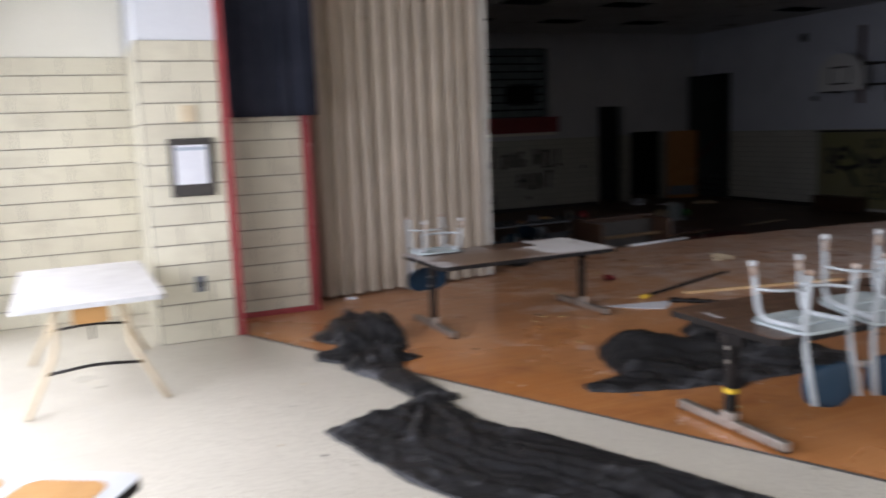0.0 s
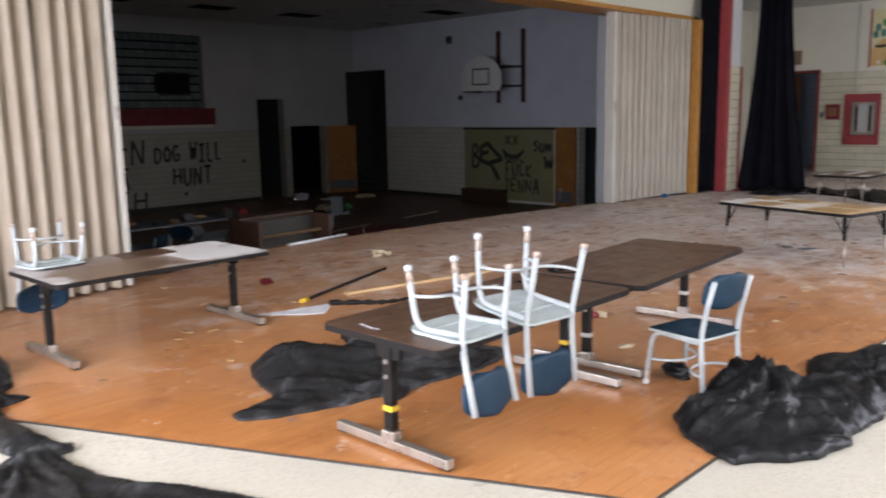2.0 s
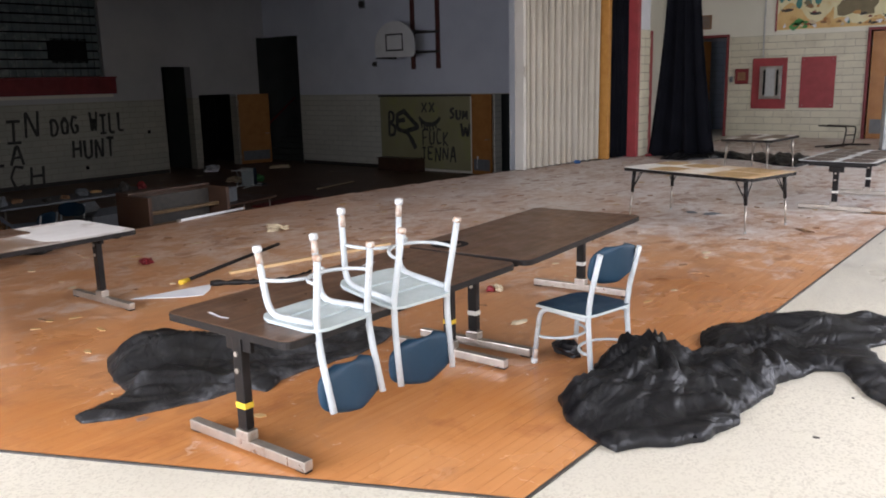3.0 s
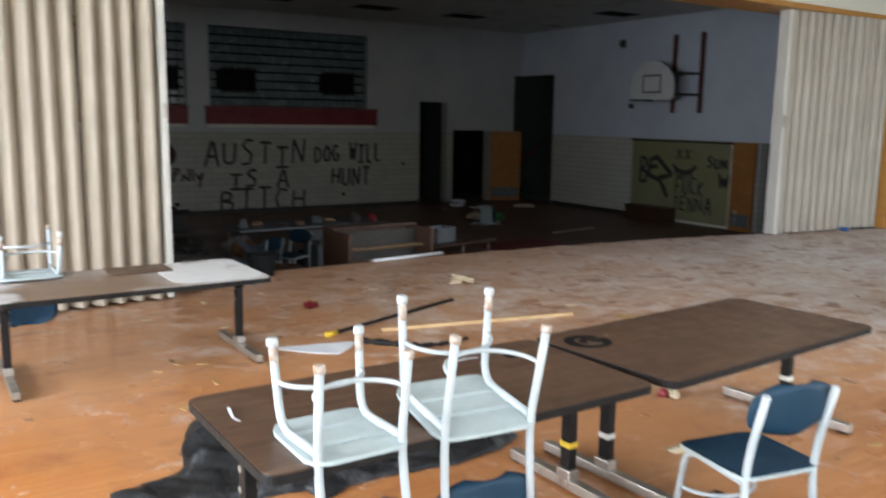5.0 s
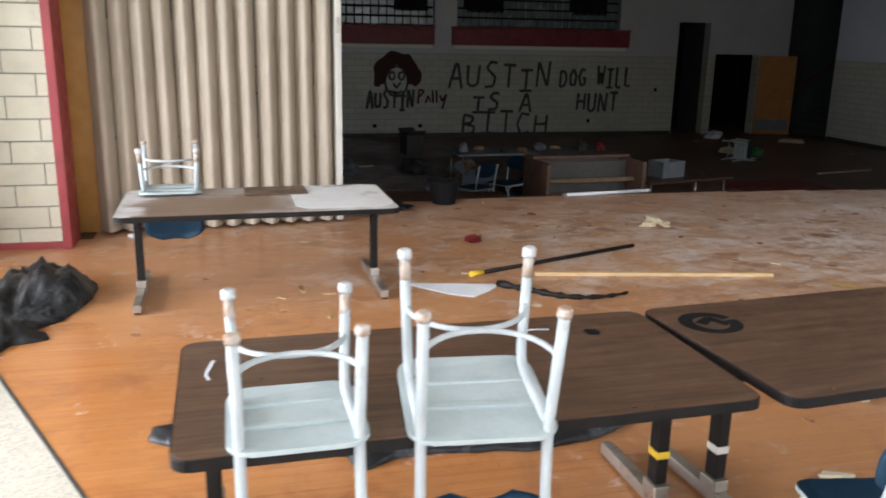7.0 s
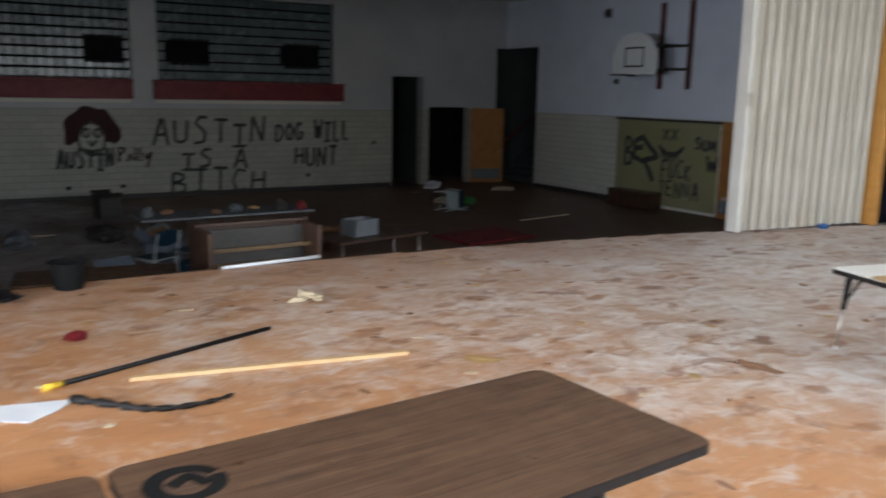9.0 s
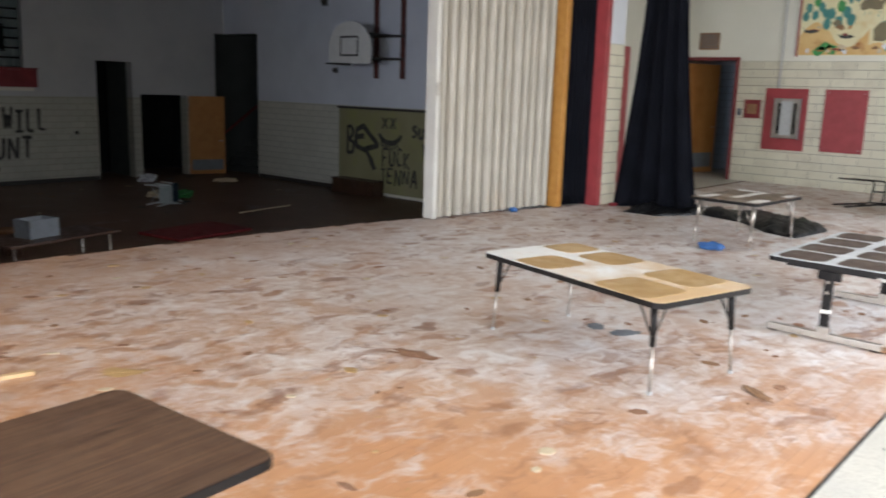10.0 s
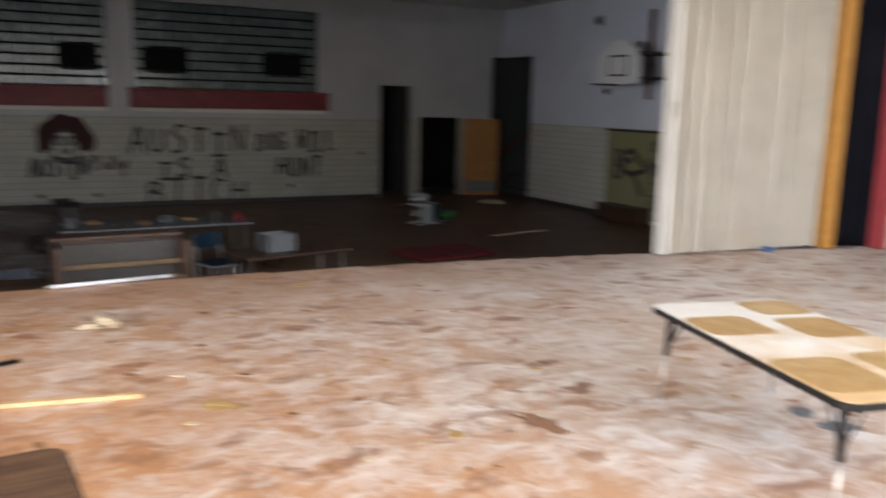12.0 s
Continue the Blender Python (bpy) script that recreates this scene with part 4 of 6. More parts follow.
leg_table(pose(-2.93, -4.17, 0.005, 0, 0, 75.5), 1.5, 0.8, 0.525, M["chalk_top"], "chalky low table with six tan patches and black adjustable legs", [(0.58, -0.235, 0.29, 0.31), (0.2, -0.225, 0.35, 0.32), (0.29, 0.215, 0.33, 0.35), (-0.4, -0.215, 0.4, 0.35), (-0.44, 0.21, 0.42, 0.36)], M["mat_tan"], "black_metal")
leg_table(pose(1.74, -3.22, 0.005, 0, 0, -4), 1.18, 0.76, 0.5, M["patch_brown"], "small brown table with pale dusty streaks on splayed chrome legs", [(-0.33, 0.28, 0.34, 0.12), (0.12, 0.03, 0.8, 0.09), (-0.36, -0.29, 0.34, 0.13), (0.4, -0.3, 0.26, 0.1), (0.5, 0.22, 0.12, 0.26)], M["tan_top"], "chrome", drop=0.6)
leg_table(pose(-12.48, -5.42, 0.0, 0, 0, 58.7), 1.5, 0.76, 0.5, M["grey_top"], "low dusty table with orange patches", [(0.5, 0.17, 0.36, 0.28), (0.5, -0.17, 0.36, 0.28), (0, 0.17, 0.36, 0.28), (0, -0.17, 0.36, 0.28)], M["mat_orange"], "black_metal")


def folding_table(m, length, width, top):
    t = thing("folding_table", "white-topped folding table with bent steel legs by the alcove", "table", m)
    part("edge_band", slab(rounded(length, width, 0.03), top - 0.03, top - 0.003, 0.003), M["glide"], t)
    part("tabletop", slab(rounded(length - 0.006, width - 0.006, 0.028), top - 0.0025, top, 0.001), M["white_top"], t)
    for sx in (-1, 1):
        x = sx * (length / 2 - 0.2)
        leg = part("leg_frame", tube(bend([(x + sx * 0.08, -width / 2 + 0.02, 0.01), (x, -width / 2 + 0.2, top * 0.55), (x, -width / 2 + 0.2, top - 0.05), (x, width / 2 - 0.2, top - 0.05), (x, width / 2 - 0.2, top * 0.55), (x + sx * 0.08, width / 2 - 0.02, 0.01)], 0.08), 0.016), M["tan_scrap"], t)
        part("cross_tube", tube(bend([(x + sx * 0.03, -width / 2 + 0.13, top * 0.36), (x + sx * 0.03, 0, top * 0.4), (x + sx * 0.03, width / 2 - 0.13, top * 0.36)], 0.1), 0.01, 8), M["black_metal"], leg)
        part("lock_brace", tube([(x, 0, top * 0.62), (x - sx * 0.3, 0, top - 0.035)], 0.007, 6), M["black_metal"], leg)
    part("end_panel", box(length / 2 - 0.26, length / 2 - 0.2, -0.1, 0.1, top - 0.16, top - 0.031, 0.01), M["mat_orange"], t)
    return t


folding_table(pose(-11.93, -1.98, 0.0, 0, 0, -88), 1.52, 0.8, 0.66)


# ---- chairs ----
def school_chair(m, label, w=0.15, dep=0.165, sh=0.34, bh=0.655):
    """A school chair that faces +y: two bent side tubes, bowed braces, plastic seat and back."""
    t = thing("chair", label, "chair", m, "school chairs")
    r = 0.0138
    for sx in (-1, 1):
        rear = bend([(sx * (w + 0.005), -dep - 0.035, 0.012), (sx * w, -dep - 0.006, sh - 0.02), (sx * w, -dep - 0.022, sh + 0.1), (sx * w, -dep - 0.075, bh - 0.015)], 0.09)
        fr = part("rear_tube", tube(rear, r, 12), M["white_tube"], t)
        part("rear_foot", tube([(sx * (w + 0.005), -dep - 0.035, 0.002), (sx * (w + 0.005), -dep - 0.035, 0.006), (sx * (w + 0.004), -dep - 0.033, 0.024)], [0.013, 0.0178, 0.0178], 12), M["rust"], fr)
        for z in (sh + (bh - sh) * 0.6, bh - 0.05):
            y = -dep - 0.02 - 0.055 * (z - sh - 0.1) / (bh - 0.015 - sh - 0.1)
            part("rivet", tube([(sx * w, y - 0.0105, z), (sx * w, y - 0.0145, z)], 0.006, 8), M["glide"], fr)
        front = bend([(sx * (w + 0.012), dep + 0.03, 0.012), (sx * w, dep - 0.005, sh - 0.022), (sx * w, -dep + 0.002, sh - 0.03)], 0.075)
        ff = part("front_tube", tube(front, r, 12), M["white_tube"], t)
        part("front_foot", tube([(sx * (w + 0.012), dep + 0.03, 0.002), (sx * (w + 0.012), dep + 0.03, 0.007), (sx * (w + 0.011), dep + 0.028, 0.026), (sx * (w + 0.011), dep + 0.027, 0.03)], [0.013, 0.0185, 0.0185, 0.015], 12), M["glide"], ff)
        part("worn_sleeve", tube([(sx * (w + 0.0108), dep + 0.0272, 0.031), (sx * (w + 0.0085), dep + 0.021, 0.085)], 0.0142, 12), M["rust"], ff, "bare rusted tube end")
    z = sh * 0.42
    for sy, y0 in ((-1, -dep - 0.015), (1, dep + 0.012)):
        arc = [(w * 1.02 * math.cos(a), y0 - sy * (dep * 0.92) * math.sin(a) ** 1.0, z + 0.012 * sy) for a in np.linspace(0, math.pi, 15)]
        part("bowed_brace", tube(arc, 0.0078, 8), M["white_tube"], t)
    seat = part("seat", seat_shell(w * 2 + 0.06, dep * 2 + 0.07, sh), [M["seat_blue"], M["seat_under"]], t, "blue plastic seat, pale underneath")
    for y in (-0.05, 0.07):
        part("seat_rib", box(-w + 0.01, w - 0.01, y - 0.012, y + 0.012, sh - 0.024, sh - 0.0135, 0.003), M["seat_under"], seat)
    bm = bmesh.new()
    ys = lambda u, v: -dep - 0.035 - 0.05 * v + 0.03 * u * u - 0.012
    cols, rows = 12, 14
    halves = []
    for back in (0, 1):
        grid = []
        for k in range(rows + 1):
            v = k / rows
            half = (w + 0.032) * max(0.12, 1 - abs(2 * v - 1) ** 3.2) ** 0.42
            grid.append([bm.verts.new((half * (2 * i / cols - 1), ys(2 * i / cols - 1, 0.45 + 0.55 * v) + 0.026 - 0.011 * back, sh + (bh - sh) * (0.45 + 0.58 * v))) for i in range(cols + 1)])
        halves.append(grid)
        for k in range(rows):
            for i in range(cols):
                q = (grid[k][i], grid[k][i + 1], grid[k + 1][i + 1], grid[k + 1][i])
                bm.faces.new(q if back else q[::-1]).smooth = True
    f, b = halves
    ring = lambda g: g[0] + [row[-1] for row in g[1:-1]] + g[-1][::-1] + [row[0] for row in g[-2:0:-1]]
    rf, rb = ring(f), ring(b)
    for i in range(len(rf)):
        bm.faces.new((rf[i], rf[(i + 1) % len(rf)], rb[(i + 1) % len(rf)], rb[i]))
    part("backrest", bm, M["seat_blue"], t, "blue plastic backrest")
    return t


def seat_shell(w, d, sh):
    bm = slab(rounded(w, d, 0.06), sh - 0.013, sh, 0.004)
    for v in bm.verts:
        v.co.z -= 0.012 * max(0.0, (v.co.y / d * 2)) ** 3
    bm.normal_update()
    for f in bm.faces:
        f.material_index = 0 if f.normal.z > 0.8 else 1
    return bm


UP = "upturned white tube chair with blue plastic back, resting on a table"
school_chair(pose(-8.834, -4.835, 0.006 + TOP + 0.304, 0, 180, 0.5), UP, 0.138, 0.133, 0.304, 0.63)
school_chair(pose(-8.381, -4.885, 0.926, -7, 180, -5.9), UP, 0.157, 0.156, 0.358, 0.70)
school_chair(pose(-9.343, -1.605, 0.006 + 0.548 + 0.285, 0, 180, 182), UP, 0.147, 0.14, 0.285, 0.62)
school_chair(pose(-7.37, -5.22, 0.005, 0, 0, -11), "white tube school chair with blue plastic seat and back, standing upright", 0.152, 0.155, 0.335, 0.655)


# ---- heaps of black cloth ----
def cloth_heap(outline, lumps, seed, label, amp=0.05, step=0.017, base=0.012, turn=0.0, knots=(), material="cloth"):
    """A crumpled sheet that lies within an outline; lumps: (x, y, radius, height); knots: (x, y, reach) from which folds fan out."""
    xs, ys = [p[0] for p in outline], [p[1] for p in outline]
    sides = list(zip(outline, outline[1:] + outline[:1]))
    inside = lambda x, y: sum(((y1 > y) != (y2 > y)) and (x < (x2 - x1) * (y - y1) / (y2 - y1) + x1) for (x1, y1), (x2, y2) in sides) % 2

    def nearest(x, y):
        best = (9.0, x, y)
        for (x1, y1), (x2, y2) in sides:
            dx, dy = x2 - x1, y2 - y1
            u = max(0.0, min(1.0, ((x - x1) * dx + (y - y1) * dy) / (dx * dx + dy * dy + 1e-9)))
            best = min(best, (math.hypot(x - x1 - u * dx, y - y1 - u * dy), x1 + u * dx, y1 + u * dy))
        return best

    ca, sa = math.cos(turn), math.sin(turn)

    def ridge(u, v, k):
        """Sharp folds that run along u."""
        return (1.0 - min(1.0, abs(noise.noise(Vector((u, v, seed * 3.7 + k)))) * 2.6)) ** 1.6

    def folds(x, y):
        p = Vector((x, y, seed * 7.3))
        x, y = x + 0.12 * noise.noise(p * 2.3), y + 0.12 * noise.noise(p * 2.3 + Vector((5, 0, 0)))
        u, v = x * ca + y * sa, -x * sa + y * ca
        h = sum(a * ridge(u * f * 0.3, v * f * 1.9, f) for f, a in ((1.5, 0.54), (3.2, 0.4), (7.0, 0.18), (14.0, 0.05)))
        for kx, ky, reach in knots:
            r, ang = math.hypot(x - kx, y - ky), math.atan2(y - ky, x - kx)
            w = math.exp(-(r / reach) ** 2)
            fan = 0.6 * ridge(ang * 2.6, r * 0.7, 31) + 0.4 * ridge(ang * 5.5, r * 1.1, 47)
            h = h * (1 - 0.8 * w) + fan * w * (0.5 + 0.8 * min(1.0, r / 0.3))
        return h + 0.25 * (noise.noise(p * 3.0) + 0.5 * noise.noise(p * 9.0))

    def height(x, y):
        f = folds(x, y)
        h = amp * max(f, 0.0)
        for lx, ly, lr, lh in lumps:
            dd = ((x - lx) ** 2 + (y - ly) ** 2) / (lr * lr)
            h += lh * math.exp(-dd * dd * 0.8) * (0.7 + 0.4 * f)
        return h

    bm = bmesh.new()
    made = {}
    x0, y0 = min(xs) - 0.05, min(ys) - 0.05
    nx, ny = int((max(xs) - x0 + 0.05) / step) + 1, int((max(ys) - y0 + 0.05) / step) + 1

    def vert(i, j):
        if (i, j) not in made:
            x, y = x0 + i * step, y0 + j * step
            e = min(1.0, nearest(x, y)[0] / 0.07) ** 0.6
            made[(i, j)] = bm.verts.new((x, y, base + height(x, y) * (0.15 + 0.85 * e)))
        return made[(i, j)]

    for i in range(nx):
        for j in range(ny):
            if inside(x0 + (i + 0.5) * step, y0 + (j + 0.5) * step):
                bm.faces.new((vert(i, j), vert(i + 1, j), vert(i + 1, j + 1), vert(i, j + 1))).smooth = True
    for v in bm.verts:
        if v.is_boundary:
            d, x, y = nearest(v.co.x, v.co.y)
            p = Vector((x, y, seed))
            v.co.x, v.co.y = x + 0.014 * noise.noise(p * 7) + 0.006 * noise.noise(p * 23), y + 0.014 * noise.noise(p * 7 + Vector((3, 0, 0))) + 0.006 * noise.noise(p * 23 + Vector((3, 0, 0)))
    rims = [e for e in bm.edges if e.is_boundary]
    low = bmesh.ops.extrude_edge_only(bm, edges=rims)["geom"]
    for v in low:
        if isinstance(v, bmesh.types.BMVert):
            v.co.z = 0.0045
    return tagged(part("black_cloth", bm, M[material]), label, "cloth")


cloth_heap([(-10.85, -3.63), (-10.6, -3.575), (-10.5, -3.57), (-10.36, -3.46), (-10.2, -3.36), (-10.14, -3.35), (-10.0, -3.44), (-10.03, -3.51), (-10.12, -3.52), (-10.1, -3.72), (-10.04, -3.95), (-9.88, -4.25), (-9.78, -4.48), (-9.64, -4.8), (-9.42, -5.3), (-8.95, -6.1), (-9.3, -6.5), (-10.0, -5.9), (-10.68, -4.43)],
           [(-10.16, -3.48, 0.1, 0.05)], 1, "dusty black sheet spread over the cream floor", 0.065, turn=-1.1, knots=[(-10.15, -3.42, 0.75)], material="cloth_dusty")
cloth_heap([(-10.42, -1.72), (-10.34, -1.56), (-10.1, -1.47), (-9.88, -1.52), (-9.79, -1.72), (-9.78, -1.95), (-9.87, -2.3), (-9.99, -2.45), (-9.92, -2.5), (-9.88, -2.59), (-10.05, -2.64), (-10.1, -2.83), (-10.09, -3.1), (-10.06, -3.33), (-10.16, -3.38), (-10.25, -3.35), (-10.31, -2.99), (-10.43, -2.62), (-10.43, -2.46), (-10.535, -2.31), (-10.51, -2.2), (-10.38, -2.18), (-10.29, -1.98), (-10.38, -1.86)],
           [(-10.05, -1.72, 0.24, 0.13), (-9.93, -1.95, 0.17, 0.1), (-10.18, -2.05, 0.18, 0.09), (-10.2, -2.55, 0.12, 0.05)], 2, "bunched black cloth at the edge of the wooden floor", 0.075, turn=-1.5, knots=[(-10.16, -2.35, 0.4)], material="cloth_dusty")
cloth_heap([(-8.66, -3.06), (-8.8, -3.1), (-8.87, -3.2), (-8.93, -3.36), (-8.99, -3.62), (-9.31, -3.69), (-9.31, -3.78), (-9.19, -3.87), (-9.02, -3.94), (-8.83, -4.0), (-8.6, -4.04), (-8.58, -4.16), (-8.44, -4.1), (-8.28, -4.09), (-7.93, -4.14), (-7.68, -4.11), (-7.49, -4.03), (-7.54, -3.71), (-7.7, -3.3), (-7.86, -2.95), (-8.0, -2.97), (-8.07, -3.12), (-8.2, -3.28), (-8.3, -3.14), (-8.5, -3.07)],
           [(-8.6, -3.35, 0.22, 0.06), (-8.2, -3.55, 0.2, 0.06), (-8.8, -3.7, 0.18, 0.05), (-7.9, -3.8, 0.2, 0.05), (-7.95, -3.15, 0.14, 0.05)], 3, "crumpled black plastic sheet under the table", 0.095, turn=-0.55, material="cloth_dusty")
cloth_heap([(-7.86, -5.36), (-8.04, -5.51), (-8.14, -5.68), (-8.19, -5.83), (-8.1, -5.89), (-8.02, -5.99), (-7.89, -6.08), (-7.65, -6.13), (-7.54, -6.1), (-7.32, -6.12), (-7.22, -6.15), (-7.1, -6.12), (-6.8, -6.23), (-6.73, -6.33), (-6.99, -6.49), (-7.12, -6.63), (-6.95, -6.76), (-6.6, -6.52), (-6.3, -6.36), (-5.95, -6.5), (-5.62, -6.48), (-5.72, -6.2), (-5.85, -6.0), (-6.1, -5.72), (-6.38, -5.64), (-6.54, -5.53), (-6.72, -5.6), (-6.9, -5.73), (-7.02, -5.6), (-7.1, -5.42), (-7.3, -5.3), (-7.6, -5.36)],
           [(-7.3, -5.52, 0.2, 0.15), (-7.75, -5.62, 0.24, 0.1), (-7.45, -5.85, 0.26, 0.08), (-7.0, -5.95, 0.2, 0.07), (-6.6, -5.85, 0.2, 0.07), (-6.2, -6.05, 0.24, 0.06)], 4, "heap of dusty black cloth lying across the floor edge", 0.07, turn=-0.7, knots=[(-7.3, -5.6, 0.5), (-6.85, -6.0, 0.25)])
cloth_heap([(2.6, -1.25), (2.62, -1.7), (3.24, -2.07), (3.01, -2.71), (2.49, -3.2), (2.34, -3.59), (3.21, -3.68), (3.56, -3.33), (4.3, -2.6), (3.6, -1.9), (3.4, -1.4), (3.2, -1.1)],
           [(3.05, -3.24, 0.35, 0.08), (3.3, -2.1, 0.3, 0.08), (3.0, -1.5, 0.25, 0.08)], 5, "black curtain pooled on the floor", 0.07, 0.05)


# ---- boards of the stage floor ----
STRIP = 0.0572


def stage_boards():
    rng = random.Random(5)
    unit = mesh_of(box(-0.5, 0.5, -0.5, 0.5, -0.5, 0.5), "floor_board", M["wood"])
    verts, faces = [], []
    rows = int((0.66 + 5.73) / STRIP)
    for r in range(rows):
        y0 = -5.728 + r * STRIP
        y1 = y0 + STRIP - 0.0012
        left = lambda y: max(-8.72 - (y + 5.735) * 0.472, -10.86) if y < -1.2 else (-10.82 if y < -0.68 else -10.1)
        xa, xb = left(y0) + 0.004, (9.0 if y1 < -0.64 else 2.8)
        if y1 > -0.45:
            ok = [x for x in np.linspace(-10.0, 2.8, 200) if lip_y(x) > y1 + 0.02]
            if not ok:
                continue
            xa, xb = min(ok), max(ok)
        x = xa
        first = True
        while x < xb - 0.01:
            e = min(x + rng.uniform(0.7, 2.3), xb)
            if -7.7 < x and e < -2.2 and y1 < -3.3:
                p = new("floor_board", unit)
                p.parent = stage
                p.location = ((x + e) / 2, (y0 + y1) / 2, 0.0)
                p.scale = (e - x - 0.001, y1 - y0, 0.0078 + rng.uniform(0, 0.0006))
            else:
                z = 0.0039 + rng.uniform(0, 0.0003)
                xs = left(y1) + 0.004 if first and y1 < -1.2 else x
                k = len(verts)
                verts += [(x, y0, -0.004), (e - 0.001, y0, -0.004), (e - 0.001, y1, -0.004), (xs, y1, -0.004), (x, y0, z), (e - 0.001, y0, z), (e - 0.001, y1, z), (xs, y1, z)]
                faces += [(k + 4, k + 5, k + 6, k + 7), (k, k + 1, k + 5, k + 4), (k + 1, k + 2, k + 6, k + 5), (k + 2, k + 3, k + 7, k + 6), (k + 3, k, k + 4, k + 7)]
            x, first = e, False
    me = bpy.data.meshes.new("floor_boards")
    me.from_pydata(verts, [], faces)
    me.materials.append(M["wood"])
    ob = new("floor_boards", me)
    ob.parent = stage
    return tagged(ob, "narrow orange floor boards under grey dust", "", kind="stuff")


# ---- block courses ----
def block_face(parent, axis, face, a0, a1, z0, z1, out, skip=(), course=0.15, length=0.4):
    """Courses of glazed block on a wall; axis: the way it runs; out: the side on which it faces the hall."""
    unit = mesh_of(box(-0.5, 0.5, -0.5, 0.5, -0.5, 0.5, 0.012), "block", M["block"])
    near, far = sorted((face, face + out * 0.006))
    part("mortar_bed", box(*((a0, a1, near, far) if axis == "x" else (near, far, a0, a1)), z0, z1), M["mortar"], parent) if not skip else None
    r = 0
    z = z0
    while z < z1 - 0.03:
        h = min(course, z1 - z)
        a = a0 - (length / 2 if r % 2 else 0)
        while a < a1 - 0.01:
            s, e = max(a, a0), min(a + length, a1)
            a += length
            for s0, s1, q0, q1 in skip:
                if q0 < z + h / 2 < q1 and s < s1 and e > s0:
                    s, e = (s, s0) if s0 - s > e - s1 else (s1, e)
            if e - s < 0.03:
                continue
            o = new("block", unit)
            o.parent = parent
            c = face + out * 0.009
            o.location = ((s + e) / 2, c, z + h / 2) if axis == "x" else (c, (s + e) / 2, z + h / 2)
            size = (e - s - 0.009, 0.012, h - 0.011)
            o.scale = size if axis == "x" else (size[1], size[0], size[2])
        z += course
        r += 1


W = bpy.data.objects
block_face(W["wall_left_pier"], "x", -1.24, -11.455, -10.892, 0.0, 2.25, -1)
block_face(W["wall_left_pier"], "y", -11.455, -1.24, 0.045, 0.0, 2.25, -1)
block_face(W["wall_left_recess"], "x", -0.67, -10.828, -10.152, 0.0, 2.55, -1)
block_face(W["wall_alcove"], "x", 0.05, -13.98, -11.47, 0.0, 2.25, -1)
block_face(W["wall_right_pier"], "x", -0.66, 2.935, 3.355, 0.0, 2.25, -1)
block_face(W["wall_hall_east"], "y", RIGHT_X + 0.02, -5.2, 1.29, 0.0, 2.25, -1, [(-0.33, 0.91, 0, 2.33), (-4.45, -3.25, 0, 2.33)])

for y0, y1 in ((-5.2, -4.45), (-3.25, -0.33), (0.91, 1.29)):
    part("mortar_bed", box(RIGHT_X + 0.014, RIGHT_X + 0.02, y0, y1, 0.0, 2.25), M["mortar"], W["wall_hall_east"])

# ---- end wall of the hall ----
EX = RIGHT_X


def door_frame(y0, y1, top):
    t = thing("door_frame", "dark red painted steel door frame in the end wall", "door frame")
    part("jamb", box(EX - 0.03, EX + 0.32, y0 - 0.06, y0, 0, top + 0.06, 0.005), M["maroon"], t)
    part("jamb", box(EX - 0.03, EX + 0.32, y1, y1 + 0.06, 0, top + 0.06, 0.005), M["maroon"], t)
    part("head", box(EX - 0.028, EX + 0.318, y0, y1, top, top + 0.058, 0.005), M["maroon"], t)


door_frame(-0.28, 0.86, 2.26)
door_frame(-4.4, -3.3, 2.26)
panel_door(pose(EX + 0.3, 0.83, 0, 0, 0, -17), 0.95, 2.22, M["door_wood"], "orange wooden door standing open into the corridor", False)
panel_door(pose(EX + 0.12, -3.315, 0, 0, 0, -90), 1.07, 2.24, M["door_wood"], "orange wooden door, shut, with a grey kick plate", False)

t = thing("vent_grille", "small grey-brown vent grille high on the end wall", "vent")
part("frame", box(EX - 0.004, EX + 0.018, 0.1, 0.5, 2.46, 2.78, 0.004), M["brown_scrap"], t)
for k in range(8):
    part("slat", box(EX - 0.012, EX - 0.0045, 0.13, 0.47, 2.49 + 0.034 * k, 2.505 + 0.034 * k, 0.002), M["grey_plastic"], t)

t = thing("electrical_panel", "red-backed electrical panel box with its metal door hanging open", "electrical panel")
part("back_board", box(EX - 0.03, EX - 0.004, -1.66, -0.9, 0.64, 1.76, 0.004), M["red"], t)
b = part("box", box(EX - 0.075, EX - 0.0305, -1.56, -1.08, 0.86, 1.58, 0.006), M["chrome"], t)
part("inner_plate", box(EX - 0.08, EX - 0.0755, -1.42, -1.22, 0.92, 1.53, 0.002), M["glide"], b)
for y in (-1.19, -1.47):
    part("breaker_strip", box(EX - 0.083, EX - 0.0755, y - 0.025, y + 0.025, 0.94, 1.5, 0.004), M["dark"], b)
part("open_door", box(0, 0.2, -0.006, 0.006, 0.0, 0.74, 0.003, None, pose(EX - 0.076, -1.57, 0.85, 0, 0, 195)), M["grey_plastic"], t)
part("conduit", tube([(EX - 0.02, -1.12, 1.762), (EX - 0.02, -1.12, 3.72)], 0.016, 8), M["glide"], t)

